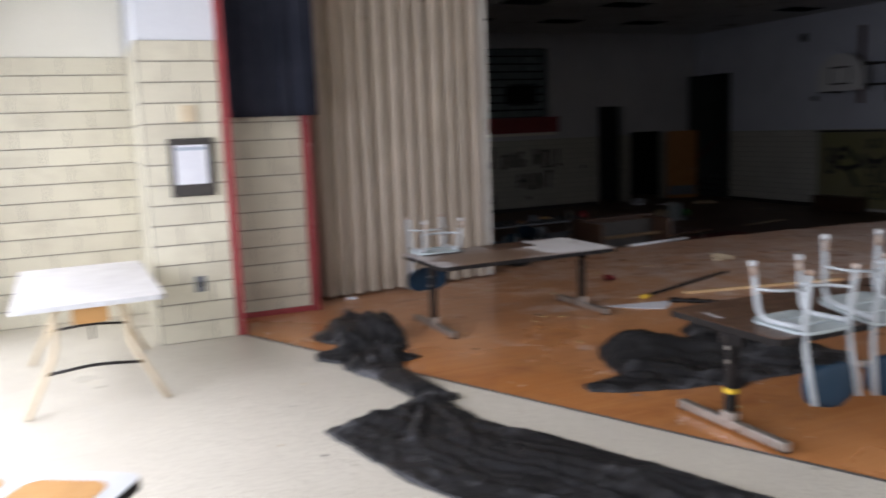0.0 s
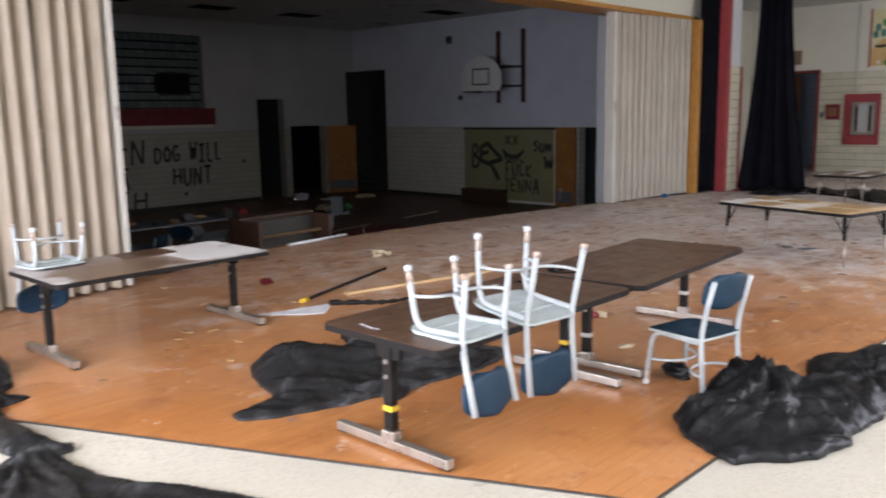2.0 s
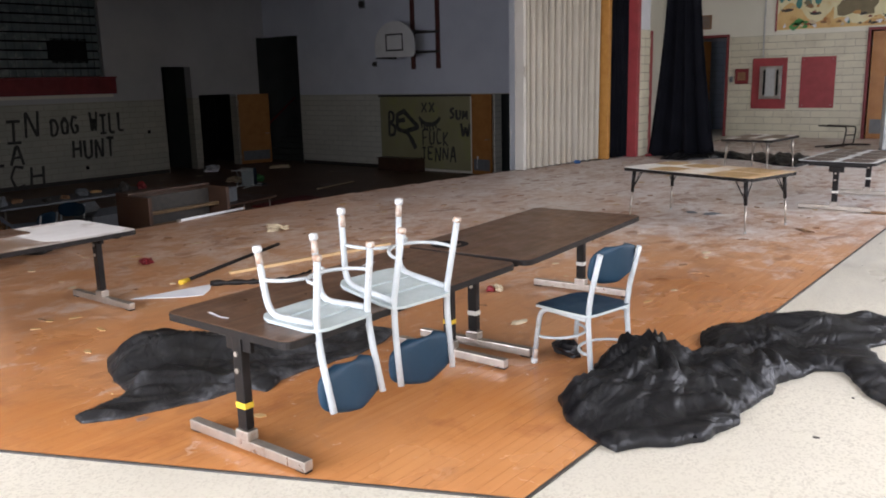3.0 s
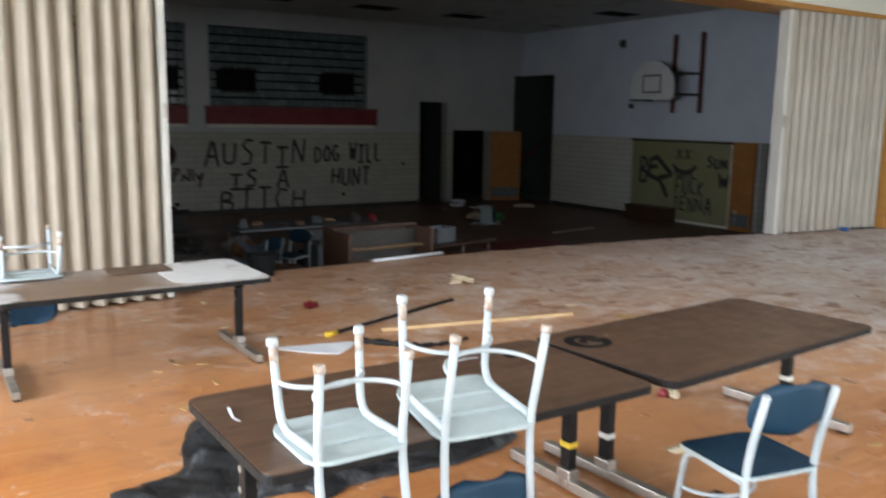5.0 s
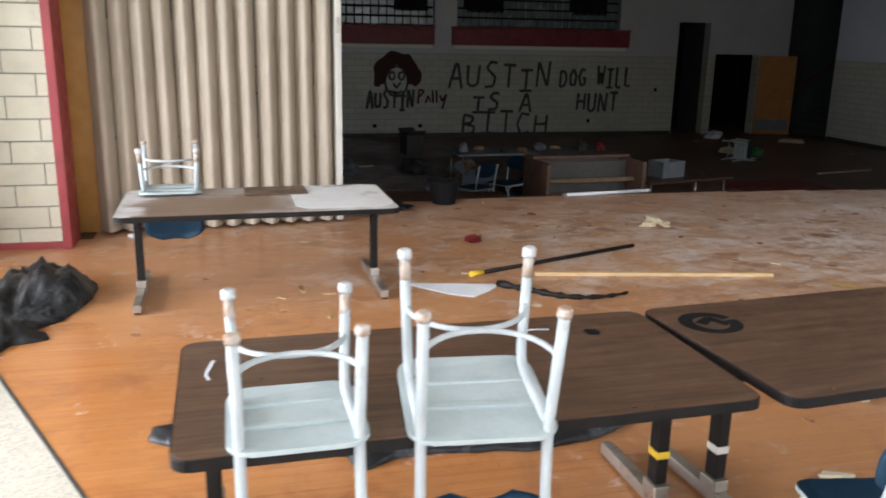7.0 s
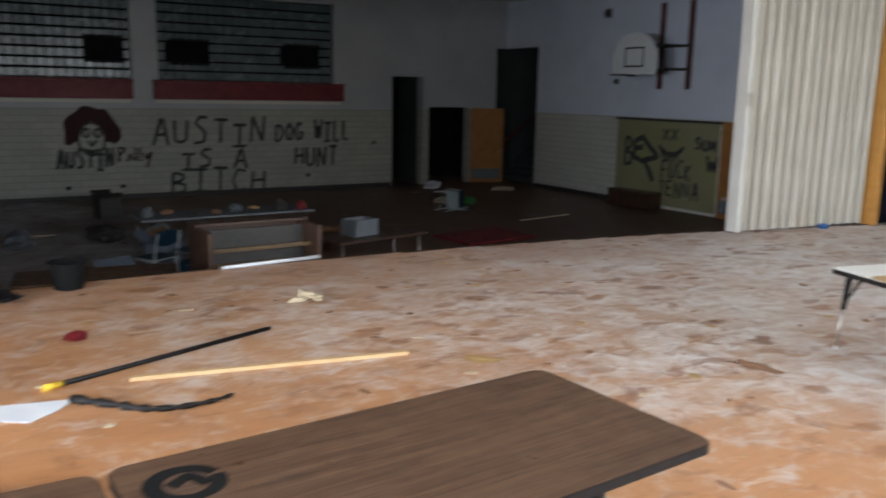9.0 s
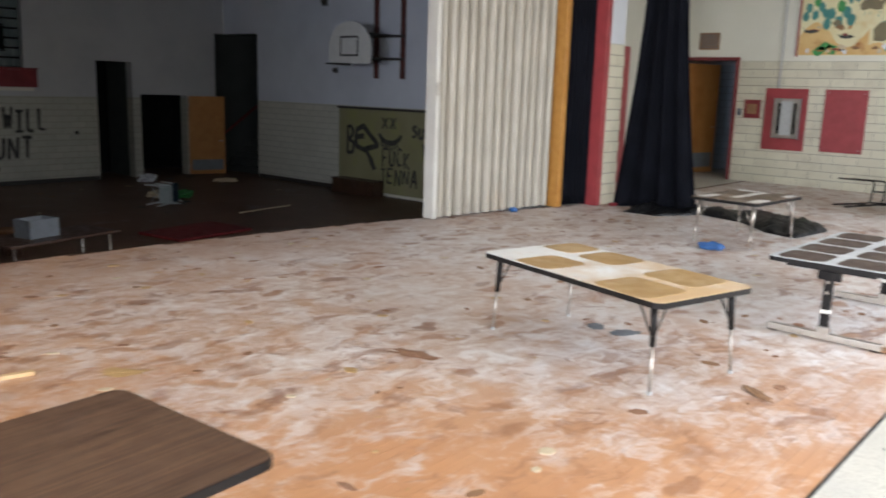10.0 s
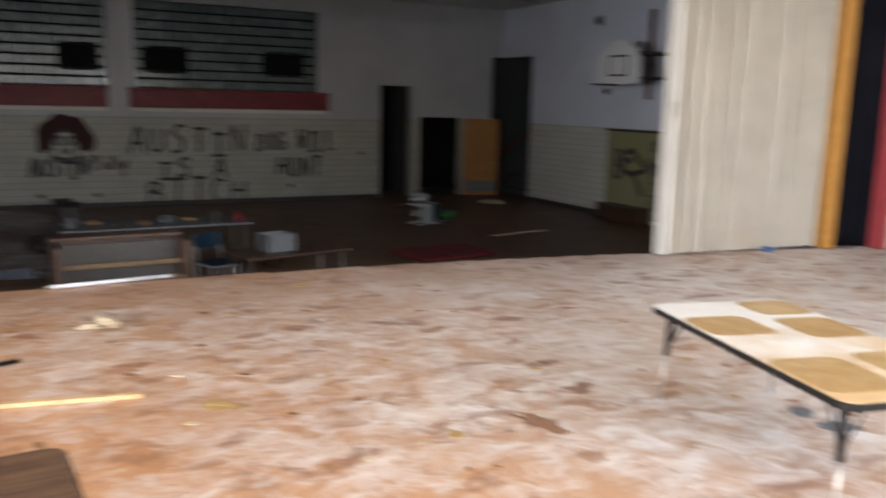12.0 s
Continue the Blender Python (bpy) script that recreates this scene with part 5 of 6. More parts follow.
t = thing("wall_board", "plain dark red board screwed to the block wall", "board")
part("board", box(EX - 0.025, EX - 0.004, -2.66, -1.95, 0.66, 1.76, 0.004), M["red"], t)
for y in (-2.6, -2.01):
    for z in (0.72, 1.7):
        part("screw", tube([(EX - 0.025, y, z), (EX - 0.029, y, z)], 0.01, 8), M["chrome"], t)
t = thing("alarm_box", "small red-brown alarm box on the block wall", "alarm box")
part("case", box(EX - 0.05, EX - 0.004, -0.82, -0.52, 1.2, 1.54, 0.006), M["dark_red"], t)
part("face_plate", box(EX - 0.056, EX - 0.0505, -0.76, -0.58, 1.28, 1.46, 0.003), M["brown_scrap"], t)
t = thing("light_switch", "grey light switch plate on the block wall", "switch")
part("plate", box(EX - 0.012, EX - 0.004, -0.46, -0.38, 1.24, 1.37, 0.003), M["grey_plastic"], t)
part("toggle", box(EX - 0.022, EX - 0.0125, -0.43, -0.41, 1.29, 1.32, 0.002), M["dark"], t)

# painted mural over the block courses
t = thing("mural", "painted desert mural of plants, rocks and brown camels", "mural")
part("canvas", box(EX - 0.012, EX + 0.018, -4.16, -1.38, 2.35, 3.55, 0.003), M["mural"], t)
part("frame_side", box(EX - 0.02, EX + 0.018, -1.378, -1.345, 2.33, 3.57, 0.003), M["red"], t)
part("frame_side", box(EX - 0.02, EX + 0.018, -4.195, -4.162, 2.33, 3.57, 0.003), M["red"], t)


def blot(cy, cz, pts, mat, name, d=0.0):
    """A flat painted shape; pts run to the picture's right and up."""
    bm = bmesh.new()
    vs = [bm.verts.new((EX - 0.0135 - d, cy - a, cz + b)) for a, b in pts]
    ws = [bm.verts.new((EX - 0.0125, cy - a, cz + b)) for a, b in pts]
    bm.faces.new(vs)
    for i in range(len(vs)):
        bm.faces.new((vs[i], vs[(i + 1) % len(vs)], ws[(i + 1) % len(vs)], ws[i]))
    bmesh.ops.recalc_face_normals(bm, faces=bm.faces)
    part(name, bm, M[mat], t)


_r = random.Random(3)
ragged = lambda rx, rz, n=14, j=0.25: [(rx * math.cos(2 * math.pi * k / n) * (1 + j * _r.uniform(-1, 1)), rz * math.sin(2 * math.pi * k / n) * (1 + j * _r.uniform(-1, 1))) for k in range(n)]
dune = lambda w, lo, hi, f: [(0, lo)] + [(w * k / 16, hi * (0.6 + 0.4 * math.sin(k * f)) + _r.uniform(-0.02, 0.02)) for k in range(17)] + [(w, lo)]
blot(-1.39, 2.36, dune(1.15, 0.0, 0.56, 0.42), "mural_sand", "painted_dune")
blot(-2.5, 2.36, dune(1.64, 0.0, 0.2, 0.9), "mural_sand", "painted_dune", 0.0003)


def camel(cy, cz, k):
    blot(cy, cz, [(k * a, k * b) for a, b in ((-0.44, -0.2), (-0.46, 0.0), (-0.36, 0.12), (-0.24, 0.16), (-0.14, 0.31), (0.0, 0.36), (0.1, 0.3), (0.18, 0.14), (0.26, 0.08), (0.32, 0.16), (0.34, 0.3), (0.42, 0.35), (0.52, 0.31), (0.52, 0.25), (0.43, 0.24), (0.4, 0.02), (0.32, -0.08), (0.34, -0.2), (0.1, -0.22), (-0.1, -0.16), (-0.3, -0.22))], "camel", "painted_camel", 0.0008)


camel(-3.02, 2.78, 0.92)
camel(-3.98, 3.1, 0.5)
camel(-2.55, 3.2, 0.45)
# prickly pears: paddles on paddles
for cy, cz, k in ((-1.62, 3.05, 1.0), (-2.02, 2.92, 1.2), (-3.9, 2.6, 0.9), (-2.3, 3.3, 0.7)):
    for a, b in ((0, 0), (0.1, 0.13), (-0.11, 0.12), (0.02, 0.22), (0.17, 0.02), (-0.16, -0.03)):
        blot(cy, cz, [(k * a + p, k * b + q) for p, q in ragged(0.058 * k, 0.085 * k, 12, 0.16)], "paint_teal" if b < 0.2 else "green_plastic", "painted_cactus", 0.0004 + 0.0005 * _r.random())
for cy in (-1.75, -1.85, -1.96):
    blot(cy, 2.46 + 0.03 * math.sin(cy * 40), ragged(0.1, 0.09, 11, 0.3), "green_plastic", "painted_bush", 0.0012)
# small beasts, stones and flowers along the ground
for k in range(46):
    cy = _r.uniform(-4.1, -1.45)
    cz = 2.38 + _r.random() ** 2 * (0.5 if cy > -2.5 else 0.26) + 0.03
    mat = "brown_scrap camel paper mat_orange dark_red paint_teal spray tan_scrap door_wood".split()[k % 9]
    blot(cy, cz, ragged(_r.uniform(0.025, 0.085), _r.uniform(0.015, 0.05), 10, 0.45), mat, "painted_shape", 0.0014 + 0.0006 * _r.random())
for cy, cz in ((-1.55, 2.78), (-2.15, 2.68), (-3.6, 2.55)):
    blot(cy, cz, [(-0.14, 0.09), (-0.1, 0.02), (0.0, 0.0), (0.1, 0.02), (0.16, -0.02), (0.1, -0.04), (0.02, -0.05), (-0.08, -0.03)], "spray", "painted_lizard", 0.002)
for k in range(14):
    cy, cz = _r.uniform(-3.9, -1.5), _r.uniform(2.85, 3.4)
    blot(cy, cz, [(0, 0), (0.012, 0.0), (0.05 * _r.uniform(-1, 1), _r.uniform(0.06, 0.14))], "paint_teal", "painted_blade", 0.0009)


# ---- things on the left pier ----
t = thing("notice_holder", "dark notice holder with a white sheet on the pier", "notice")
part("back_plate", box(-11.29, -10.97, -1.285, -1.257, 1.11, 1.54, 0.006), M["edge"], t)
part("sheet", box(-11.25, -11.02, -1.289, -1.2855, 1.2, 1.49, 0.001), M["paper"], t)
part("sheet_heading", box(-11.24, -11.03, -1.2905, -1.2895, 1.45, 1.475), M["pale_blue"], t)
t = thing("thermostat", "small beige thermostat on the pier", "thermostat")
part("case", box(-11.18, -11.08, -1.285, -1.257, 1.66, 1.78, 0.008), M["tan_scrap"], t)
t = thing("wall_outlet", "small grey socket plate on the pier", "outlet")
part("plate", box(-11.18, -11.1, -1.265, -1.257, 0.38, 0.5, 0.003), M["grey_plastic"], t)
part("socket", box(-11.155, -11.125, -1.268, -1.2655, 0.42, 0.46, 0.001), M["dark"], t)

# ---- graffiti ----
GLYPHS = {
    "A": [[(0, 0), (0.45, 1), (0.6, 1), (1, 0)], [(0.2, 0.4), (0.85, 0.42)]], "U": [[(0, 1), (0.05, 0.15), (0.4, 0), (0.85, 0.15), (0.9, 1)]],
    "S": [[(0.9, 0.95), (0.4, 1), (0.1, 0.75), (0.8, 0.4), (0.7, 0.05), (0, 0)]], "T": [[(0, 1), (1, 0.98)], [(0.5, 1), (0.5, 0)]],
    "I": [[(0, 1), (1, 1)], [(0.5, 1), (0.48, 0)], [(0, 0), (1, 0)]], "N": [[(0, 0), (0.05, 1), (0.85, 0), (0.95, 1)]],
    "B": [[(0, 0), (0, 1), (0.7, 0.9), (0.65, 0.6), (0, 0.52), (0.85, 0.4), (0.8, 0.05), (0, 0)]], "C": [[(0.9, 0.9), (0.3, 1), (0, 0.5), (0.3, 0), (0.95, 0.1)]],
    "H": [[(0, 0), (0.05, 1)], [(0.9, 0), (0.9, 1)], [(0, 0.5), (0.9, 0.52)]], "D": [[(0, 0), (0, 1), (0.6, 0.95), (0.95, 0.5), (0.6, 0.05), (0, 0)]],
    "O": [[(0.5, 1), (0.05, 0.6), (0.2, 0.05), (0.8, 0.05), (0.95, 0.6), (0.5, 1)]], "G": [[(0.9, 0.9), (0.3, 1), (0, 0.5), (0.3, 0), (0.9, 0.1), (0.9, 0.45), (0.5, 0.45)]],
    "W": [[(0, 1), (0.25, 0), (0.5, 0.7), (0.75, 0), (1, 1)]], "L": [[(0.1, 1), (0.1, 0), (0.8, 0)]], "E": [[(0.9, 1), (0, 1), (0, 0), (0.9, 0)], [(0, 0.5), (0.7, 0.5)]],
    "F": [[(0.9, 1), (0, 1), (0.05, 0)], [(0, 0.5), (0.7, 0.52)]], "K": [[(0, 0), (0, 1)], [(0.8, 1), (0, 0.45), (0.9, 0)]], "J": [[(0.2, 1), (0.9, 1)], [(0.6, 1), (0.6, 0.1), (0.2, 0), (0, 0.25)]],
    "X": [[(0, 0), (0.9, 1)], [(0, 1), (0.9, 0)]], "Z": [[(0, 1), (0.9, 0.95), (0.3, 0.45), (0.9, 0.3), (0.4, 0)]], "M": [[(0, 0), (0.1, 1), (0.5, 0.3), (0.9, 1), (1, 0)]],
}


def spray(parent, frame_of, lines, width, material, name="graffiti"):
    """Sprayed strokes as flat ribbons; frame_of maps (u, v, out) on the wall into the world."""
    bm = bmesh.new()
    for li, line in enumerate(lines):
        pts = [Vector((*p, 0)) for p in line]
        pts = bend(pts, 0.12 * max((b - a).length for a, b in zip(pts, pts[1:])), 3) if len(pts) > 2 else [pts[0], pts[0].lerp(pts[1], 0.5), pts[1]]
        out = 0.004 + 0.0004 * (li % 5)
        rails = []
        for i, p in enumerate(pts):
            d = (pts[min(i + 1, len(pts) - 1)] - pts[max(i - 1, 0)]).normalized()
            s = Vector((-d.y, d.x, 0)) * width * (0.42 + 0.16 * noise.noise(p * 7 + Vector((li, 0, 0))))
            rails.append([bm.verts.new(frame_of(q.x, q.y, o)) for q, o in ((p + s, out), (p - s, out), (p - s, 0.001), (p + s, 0.001))])
        for a, b in zip(rails, rails[1:]):
            for k in range(4):
                bm.faces.new((a[k], a[(k + 1) % 4], b[(k + 1) % 4], b[k]))
    bmesh.ops.recalc_face_normals(bm, faces=bm.faces)
    return part(name, bm, material, parent)


def word(text, u0, u1, v0, v1, lean=0.03):
    n = len(text)
    pitch = (u1 - u0) / n
    rng = random.Random(text)
    out = []
    for i, ch in enumerate(text):
        dy, grow = rng.uniform(-0.1, 0.08) * (v1 - v0), rng.uniform(0.86, 1.12)
        for line in GLYPHS.get(ch, ()):
            out.append([(u0 + pitch * (i + 0.1 + 0.72 * x + lean * y), v0 + dy + (v1 - v0) * y * grow) for x, y in line])
    return out


north = lambda u, v, o: (u, WIN_Y - o, v)
NW = W["wall_gym_north"]
for text, u0, u1, v0, v1 in (("AUSTIN", -3.6, -0.7, 0.2, 0.82), ("IS A", -2.95, -1.2, -0.38, 0.04), ("BITCH", -3.2, -0.7, -0.98, -0.44), ("DOG WILL", -0.5, 1.65, 0.28, 0.76), ("HUNT", 0.02, 1.28, -0.4, 0.1), ("AUSTIN", -5.72, -4.45, -0.32, 0.1), ("I", -7.62, -7.36, 0.16, 0.6)):
    spray(NW, north, word(text, u0, u1, v0, v1, 0.06), 0.085, M["spray"])
circle = lambda u, v, r, q, a0=0, a1=6.283: [(u + r * math.cos(a), v + q * math.sin(a)) for a in np.linspace(a0, a1, 13)]
spray(NW, north, [[(-8.6, 0.68), (-7.5, 0.7), (-7.12, 0.62), (-6.98, 0.38), (-7.15, 0.12), (-7.6, 0.04), (-8.6, 0.06)], [(-8.05, 0.5), (-7.75, 0.46)], [(-8.05, 0.3), (-7.75, 0.28)], [(-7.32, 0.38), (-7.05, 0.38)]], 0.07, M["spray"])
hair = lambda k, r: [(-4.93 + (0.43 + r + 0.05 * math.sin(5 * a + k)) * math.cos(a), 0.5 + (0.42 + r + 0.05 * math.sin(7 * a + k)) * math.sin(a)) for a in np.linspace(-0.5, 3.64, 15)]
spray(NW, north, [hair(0.0, 0.0), hair(1.5, 0.1), hair(3.0, -0.08)], 0.2, M["spray_red"])
spray(NW, north, [circle(-4.93, 0.36, 0.3, 0.38), circle(-5.05, 0.5, 0.07, 0.1), circle(-4.8, 0.5, 0.07, 0.1), [(-5.02, 0.32), (-4.93, 0.2), (-4.82, 0.34)], [(-5.1, 0.12), (-4.93, 0.04), (-4.78, 0.12)]], 0.07, M["spray"])
spray(NW, north, [[(-4.36, -0.2), (-4.34, 0.16), (-4.2, 0.12), (-4.32, -0.02)], [(-4.16, -0.18), (-4.1, 0.0), (-4.02, -0.16)], [(-3.98, 0.14), (-3.96, -0.18)], [(-3.88, 0.14), (-3.86, -0.18)], [(-3.78, 0.02), (-3.72, -0.14), (-3.6, 0.06), (-3.72, -0.34)]], 0.06, M["spray_red"])
# pock marks low on the wall
spray(NW, north, [[(x, z), (x + 0.01, z - 0.09)] for x, z in ((-5.5, -0.72), (-4.3, -0.72), (0.4, -0.62), (2.35, 0.22))], 0.11, M["dark"], "hole")

olive = [o for o in W["wall_panel"].children if o.name.startswith("board")][0]
east = lambda u, v, o: (SIDE_X - 0.05 - o, -u, v)
for text, u0, u1, v0, v1, w in (("B", -8.86, -8.5, -0.05, 0.72, 0.1), ("XX", -7.62, -7.08, 0.58, 0.84, 0.06), ("FUCK", -7.6, -6.62, -0.3, 0.12, 0.06), ("JENNA", -7.68, -6.38, -0.74, -0.36, 0.06), ("SUM", -6.62, -5.98, 0.42, 0.68, 0.08), ("W", -6.28, -5.86, -0.08, 0.32, 0.1)):
    spray(olive, east, word(text, u0, u1, v0, v1), w, M["spray"])
spray(olive, east, [[(-8.2, 0.62), (-8.5, 0.5), (-8.52, 0.1), (-8.2, 0.02)], [(-8.5, 0.32), (-8.22, 0.36)], [(-8.25, 0.6), (-7.92, 0.32), (-7.72, 0.16), (-8.18, 0.04), (-8.02, -0.14), (-7.84, -0.44)]], 0.15, M["spray"])
spray(olive, east, [[(-7.62 + 0.1 * k, 0.36 - 0.16 * math.sin((k + 1) * 0.45)), (-7.58 + 0.1 * k, 0.2 - 0.14 * math.sin((k + 1) * 0.45))] for k in range(6)], 0.06, M["spray"])
spray(olive, east, [circle(-7.32, 0.52, 0.38, 0.3, 3.5, 5.9), circle(-7.32, 0.6, 0.42, 0.34, 3.6, 5.8)], 0.1, M["spray"])


# ---- loose things on the stage ----
def lump(name, label, category, x, y, z, rx, ry, rz, material, seed, rough=0.35):
    """A small crumpled scrap resting at z."""
    bm = bmesh.new()
    bmesh.ops.create_icosphere(bm, subdivisions=3, radius=1)
    for v in bm.verts:
        p = v.co.copy()
        k = 1 + rough * noise.noise(p * 1.9 + Vector((seed * 3.1, 0, 0))) + 0.5 * rough * noise.noise(p * 4.3 + Vector((0, seed * 2.7, 0)))
        v.co = Vector((p.x * rx * k, p.y * ry * k, max(p.z, -0.55) * rz * k))
    low = min(v.co.z for v in bm.verts)
    bmesh.ops.translate(bm, vec=(0, 0, -low), verts=bm.verts)
    ob = tagged(part(name, bm, material), label, category)
    ob.location = (x, y, z)
    ob.rotation_euler = (0, 0, seed)
    return ob


S = 0.0045
ob = tagged(part("wood_batten", box(-0.79, 0.79, -0.02, 0.02, 0, 0.022, 0.003), M["pine"]), "long pale pine batten lying on the stage", "batten")
ob.matrix_world = pose(-6.335, -2.09, S, 0, 0, -11)
t = thing("pole", "black pole with a yellow tip lying on the stage", "pole", pose(-6.78, -1.615, S + 0.014, 0, 0, 20.5))
part("shaft", tube([(-0.7, 0, 0), (0.7, 0, 0)], 0.014, 10), M["black_metal"], t)
part("tip", tube([(-0.8, 0, 0), (-0.7, 0, 0)], [0.02, 0.016], 10), M["yellow"], t, "yellow tip")
ob = tagged(part("paper_sheet", slab([(-0.03, -0.17), (0.09, -0.25), (0.22, -0.15), (0.32, -0.03), (-0.0, 0.04), (-0.27, 0.09)], 0, 0.004), M["paper"]), "torn pale sheet of card lying on the stage", "paper")
ob.matrix_world = pose(-7.72, -2.07, S + 0.001, 0, 0, 0)
pts = [(-7.42 + 0.72 * u + 0.02 * math.sin(9 * u), -2.12 - 0.62 * u + 0.42 * u * u * 0.75 - 0.1 * math.sin(3.1 * u), S + 0.014) for u in np.linspace(0, 1, 22)]
ob = tagged(part("black_strap", tube(pts, [0.024 * (1 - 0.65 * i / 21) * (1 + 0.4 * math.sin(i * 2.3)) for i in range(22)], 8), M["black_metal"]), "twisted black strap lying on the stage", "strap")
ring = [(0.1 * math.cos(a), 0.1 * math.sin(a)) for a in np.linspace(0.3, 6.4, 24)]
table_b = [o for o in W if o.name == "table.001"][0]
flat = lambda u, v, o: (u, v, TOP + 0.003 + o * 0.25)
spray(table_b, flat, [[(-0.62 + 0.85 * a, 0.2 + 0.85 * b) for a, b in ring], [(-0.66, 0.2), (-0.6, 0.24), (-0.57, 0.17)]], 0.05, M["dark"], "sprayed_ring")
table_a = [o for o in W if o.name == "table"][0]
spray(table_a, flat, [[(0.5, 0.2), (0.54, 0.19)], [(0.505, 0.185), (0.535, 0.205)]], 0.06, M["dark"], "sprayed_spot")
spray(table_a, flat, [[(0.29, 0.24), (0.33, 0.255), (0.39, 0.245)]], 0.012, M["paper"], "pale_scratch")
spray(table_a, flat, [[(-0.68, 0.2), (-0.7, 0.1), (-0.69, 0.06)]], 0.012, M["paper"], "pale_scratch")
ob = tagged(part("wood_tile", slab(rounded(0.37, 0.26, 0.02), 0, 0.006), M["laminate"]), "loose dark board lying on the dusty table", "board")
ob.matrix_world = pose(-8.73, -1.69, 0.005 + 0.548 + 0.0016, 0, 0, 2)

lump("rag", "small dark red rag on the stage", "rag", -7.26, -1.01, S, 0.1, 0.05, 0.02, M["red_plastic"], 1, 0.9)
lump("crumpled_paper", "crumpled pale paper on the stage", "paper", -5.58, -0.71, S, 0.12, 0.05, 0.03, M["tan_scrap"], 2, 0.7)
lump("crumpled_paper", "crumpled pale paper on the stage", "paper", -5.7, -0.78, S, 0.06, 0.03, 0.02, M["tan_scrap"], 3, 0.7)
lump("crushed_cup", "crushed pale cup with red print on the stage", "cup", -6.37, -4.0, S, 0.05, 0.03, 0.025, M["tan_scrap"], 4, 0.8)
lump("rag", "small dark red rag on the stage", "rag", -6.42, -3.97, S, 0.03, 0.03, 0.025, M["red_plastic"], 5)
lump("crumpled_paper", "flattened pale wrapper on the stage", "wrapper", -6.94, -4.55, S, 0.06, 0.03, 0.012, M["tan_scrap"], 6)
lump("plastic_bag", "bright blue plastic bag on the floor", "bag", 0.93, -3.2, S, 0.13, 0.08, 0.05, M["blue_plastic"], 8)
lump("plastic_bag", "small violet wrapper by the folding door", "wrapper", 1.37, -0.3, S, 0.05, 0.05, 0.04, M["blue_plastic"], 9)
lump("rag", "small red rag at the foot of the pier", "rag", 3.0, -0.85, S, 0.08, 0.06, 0.03, M["red_plastic"], 10)
lump("brown_scrap", "flat brown scrap beside the table foot", "scrap", -1.62, -5.5, S, 0.13, 0.07, 0.008, M["brown_scrap"], 11, 1.0)
lump("brown_scrap", "flat grey scrap under the low table", "scrap", -2.5, -4.08, S, 0.1, 0.055, 0.006, M["grey_plastic"], 12, 0.5)
lump("brown_scrap", "flat grey scrap under the low table", "scrap", -2.5, -3.86, S, 0.075, 0.05, 0.006, M["grey_plastic"], 13, 0.5)
lump("brown_scrap", "long brown scrap trodden on the stage", "scrap", -3.85, -3.42, S, 0.13, 0.045, 0.006, M["mat_brown"], 14.4, 1.0)
lump("brown_scrap", "flat tan scrap on the stage", "scrap", -5.22, -2.55, S, 0.09, 0.05, 0.006, M["mat_tan"], 15, 1.0)
lump("brown_scrap", "flat tan scrap on the stage", "scrap", -2.98, -5.15, S, 0.1, 0.035, 0.006, M["brown_scrap"], 16.6, 1.0)
lump("black_shoe", "black scuffed rag under the chair", "rag", -7.28, -5.08, S, 0.1, 0.05, 0.05, M["cloth"], 17)
lump("crumpled_paper", "pale scraps at the foot of the folding door", "paper", -9.72, -0.45, S, 0.05, 0.03, 0.015, M["paper"], 18)


def chips(name, label, count, seed, area, mats, size, z):
    """Countless thin trodden flakes, joined."""
    rng = random.Random(seed)
    verts, faces, mi = [], [], []
    while len(faces) < count * 2:
        x, y = rng.uniform(*area[:2]), rng.uniform(*area[2:4])
        if not area[4](x, y):
            continue
        s, a = size * rng.uniform(0.3, 1.0) ** 2 + 0.006, rng.uniform(0, 6.28)
        n = rng.randint(5, 7)
        k = len(verts)
        h = z + rng.uniform(0.0012, 0.003)
        ex = rng.uniform(0.3, 0.8)
        ring = []
        for i in range(n):
            t = 6.283 * i / n + rng.uniform(-0.3, 0.3)
            px, py = s * math.cos(t), s * ex * math.sin(t)
            ring.append((x + px * math.cos(a) - py * math.sin(a), y + px * math.sin(a) + py * math.cos(a)))
        verts += [(px, py, h + rng.uniform(0, 0.002)) for px, py in ring]
        verts += [(px, py, z - 0.002) for px, py in ring]
        c = rng.randrange(len(mats))
        faces.append(tuple(range(k, k + n)))
        mi.append(c)
        for i in range(n):
            faces.append((k + i, k + n + i, k + n + (i + 1) % n, k + (i + 1) % n))
            mi.append(c)
        if len(mi) > count * 8:
            break
    me = bpy.data.meshes.new(name)
    me.from_pydata(verts, [], faces)
    for m in mats:
        me.materials.append(m)
    me.polygons.foreach_set("material_index", mi)
    return tagged(new(name, me), label, "litter", kind="stuff")


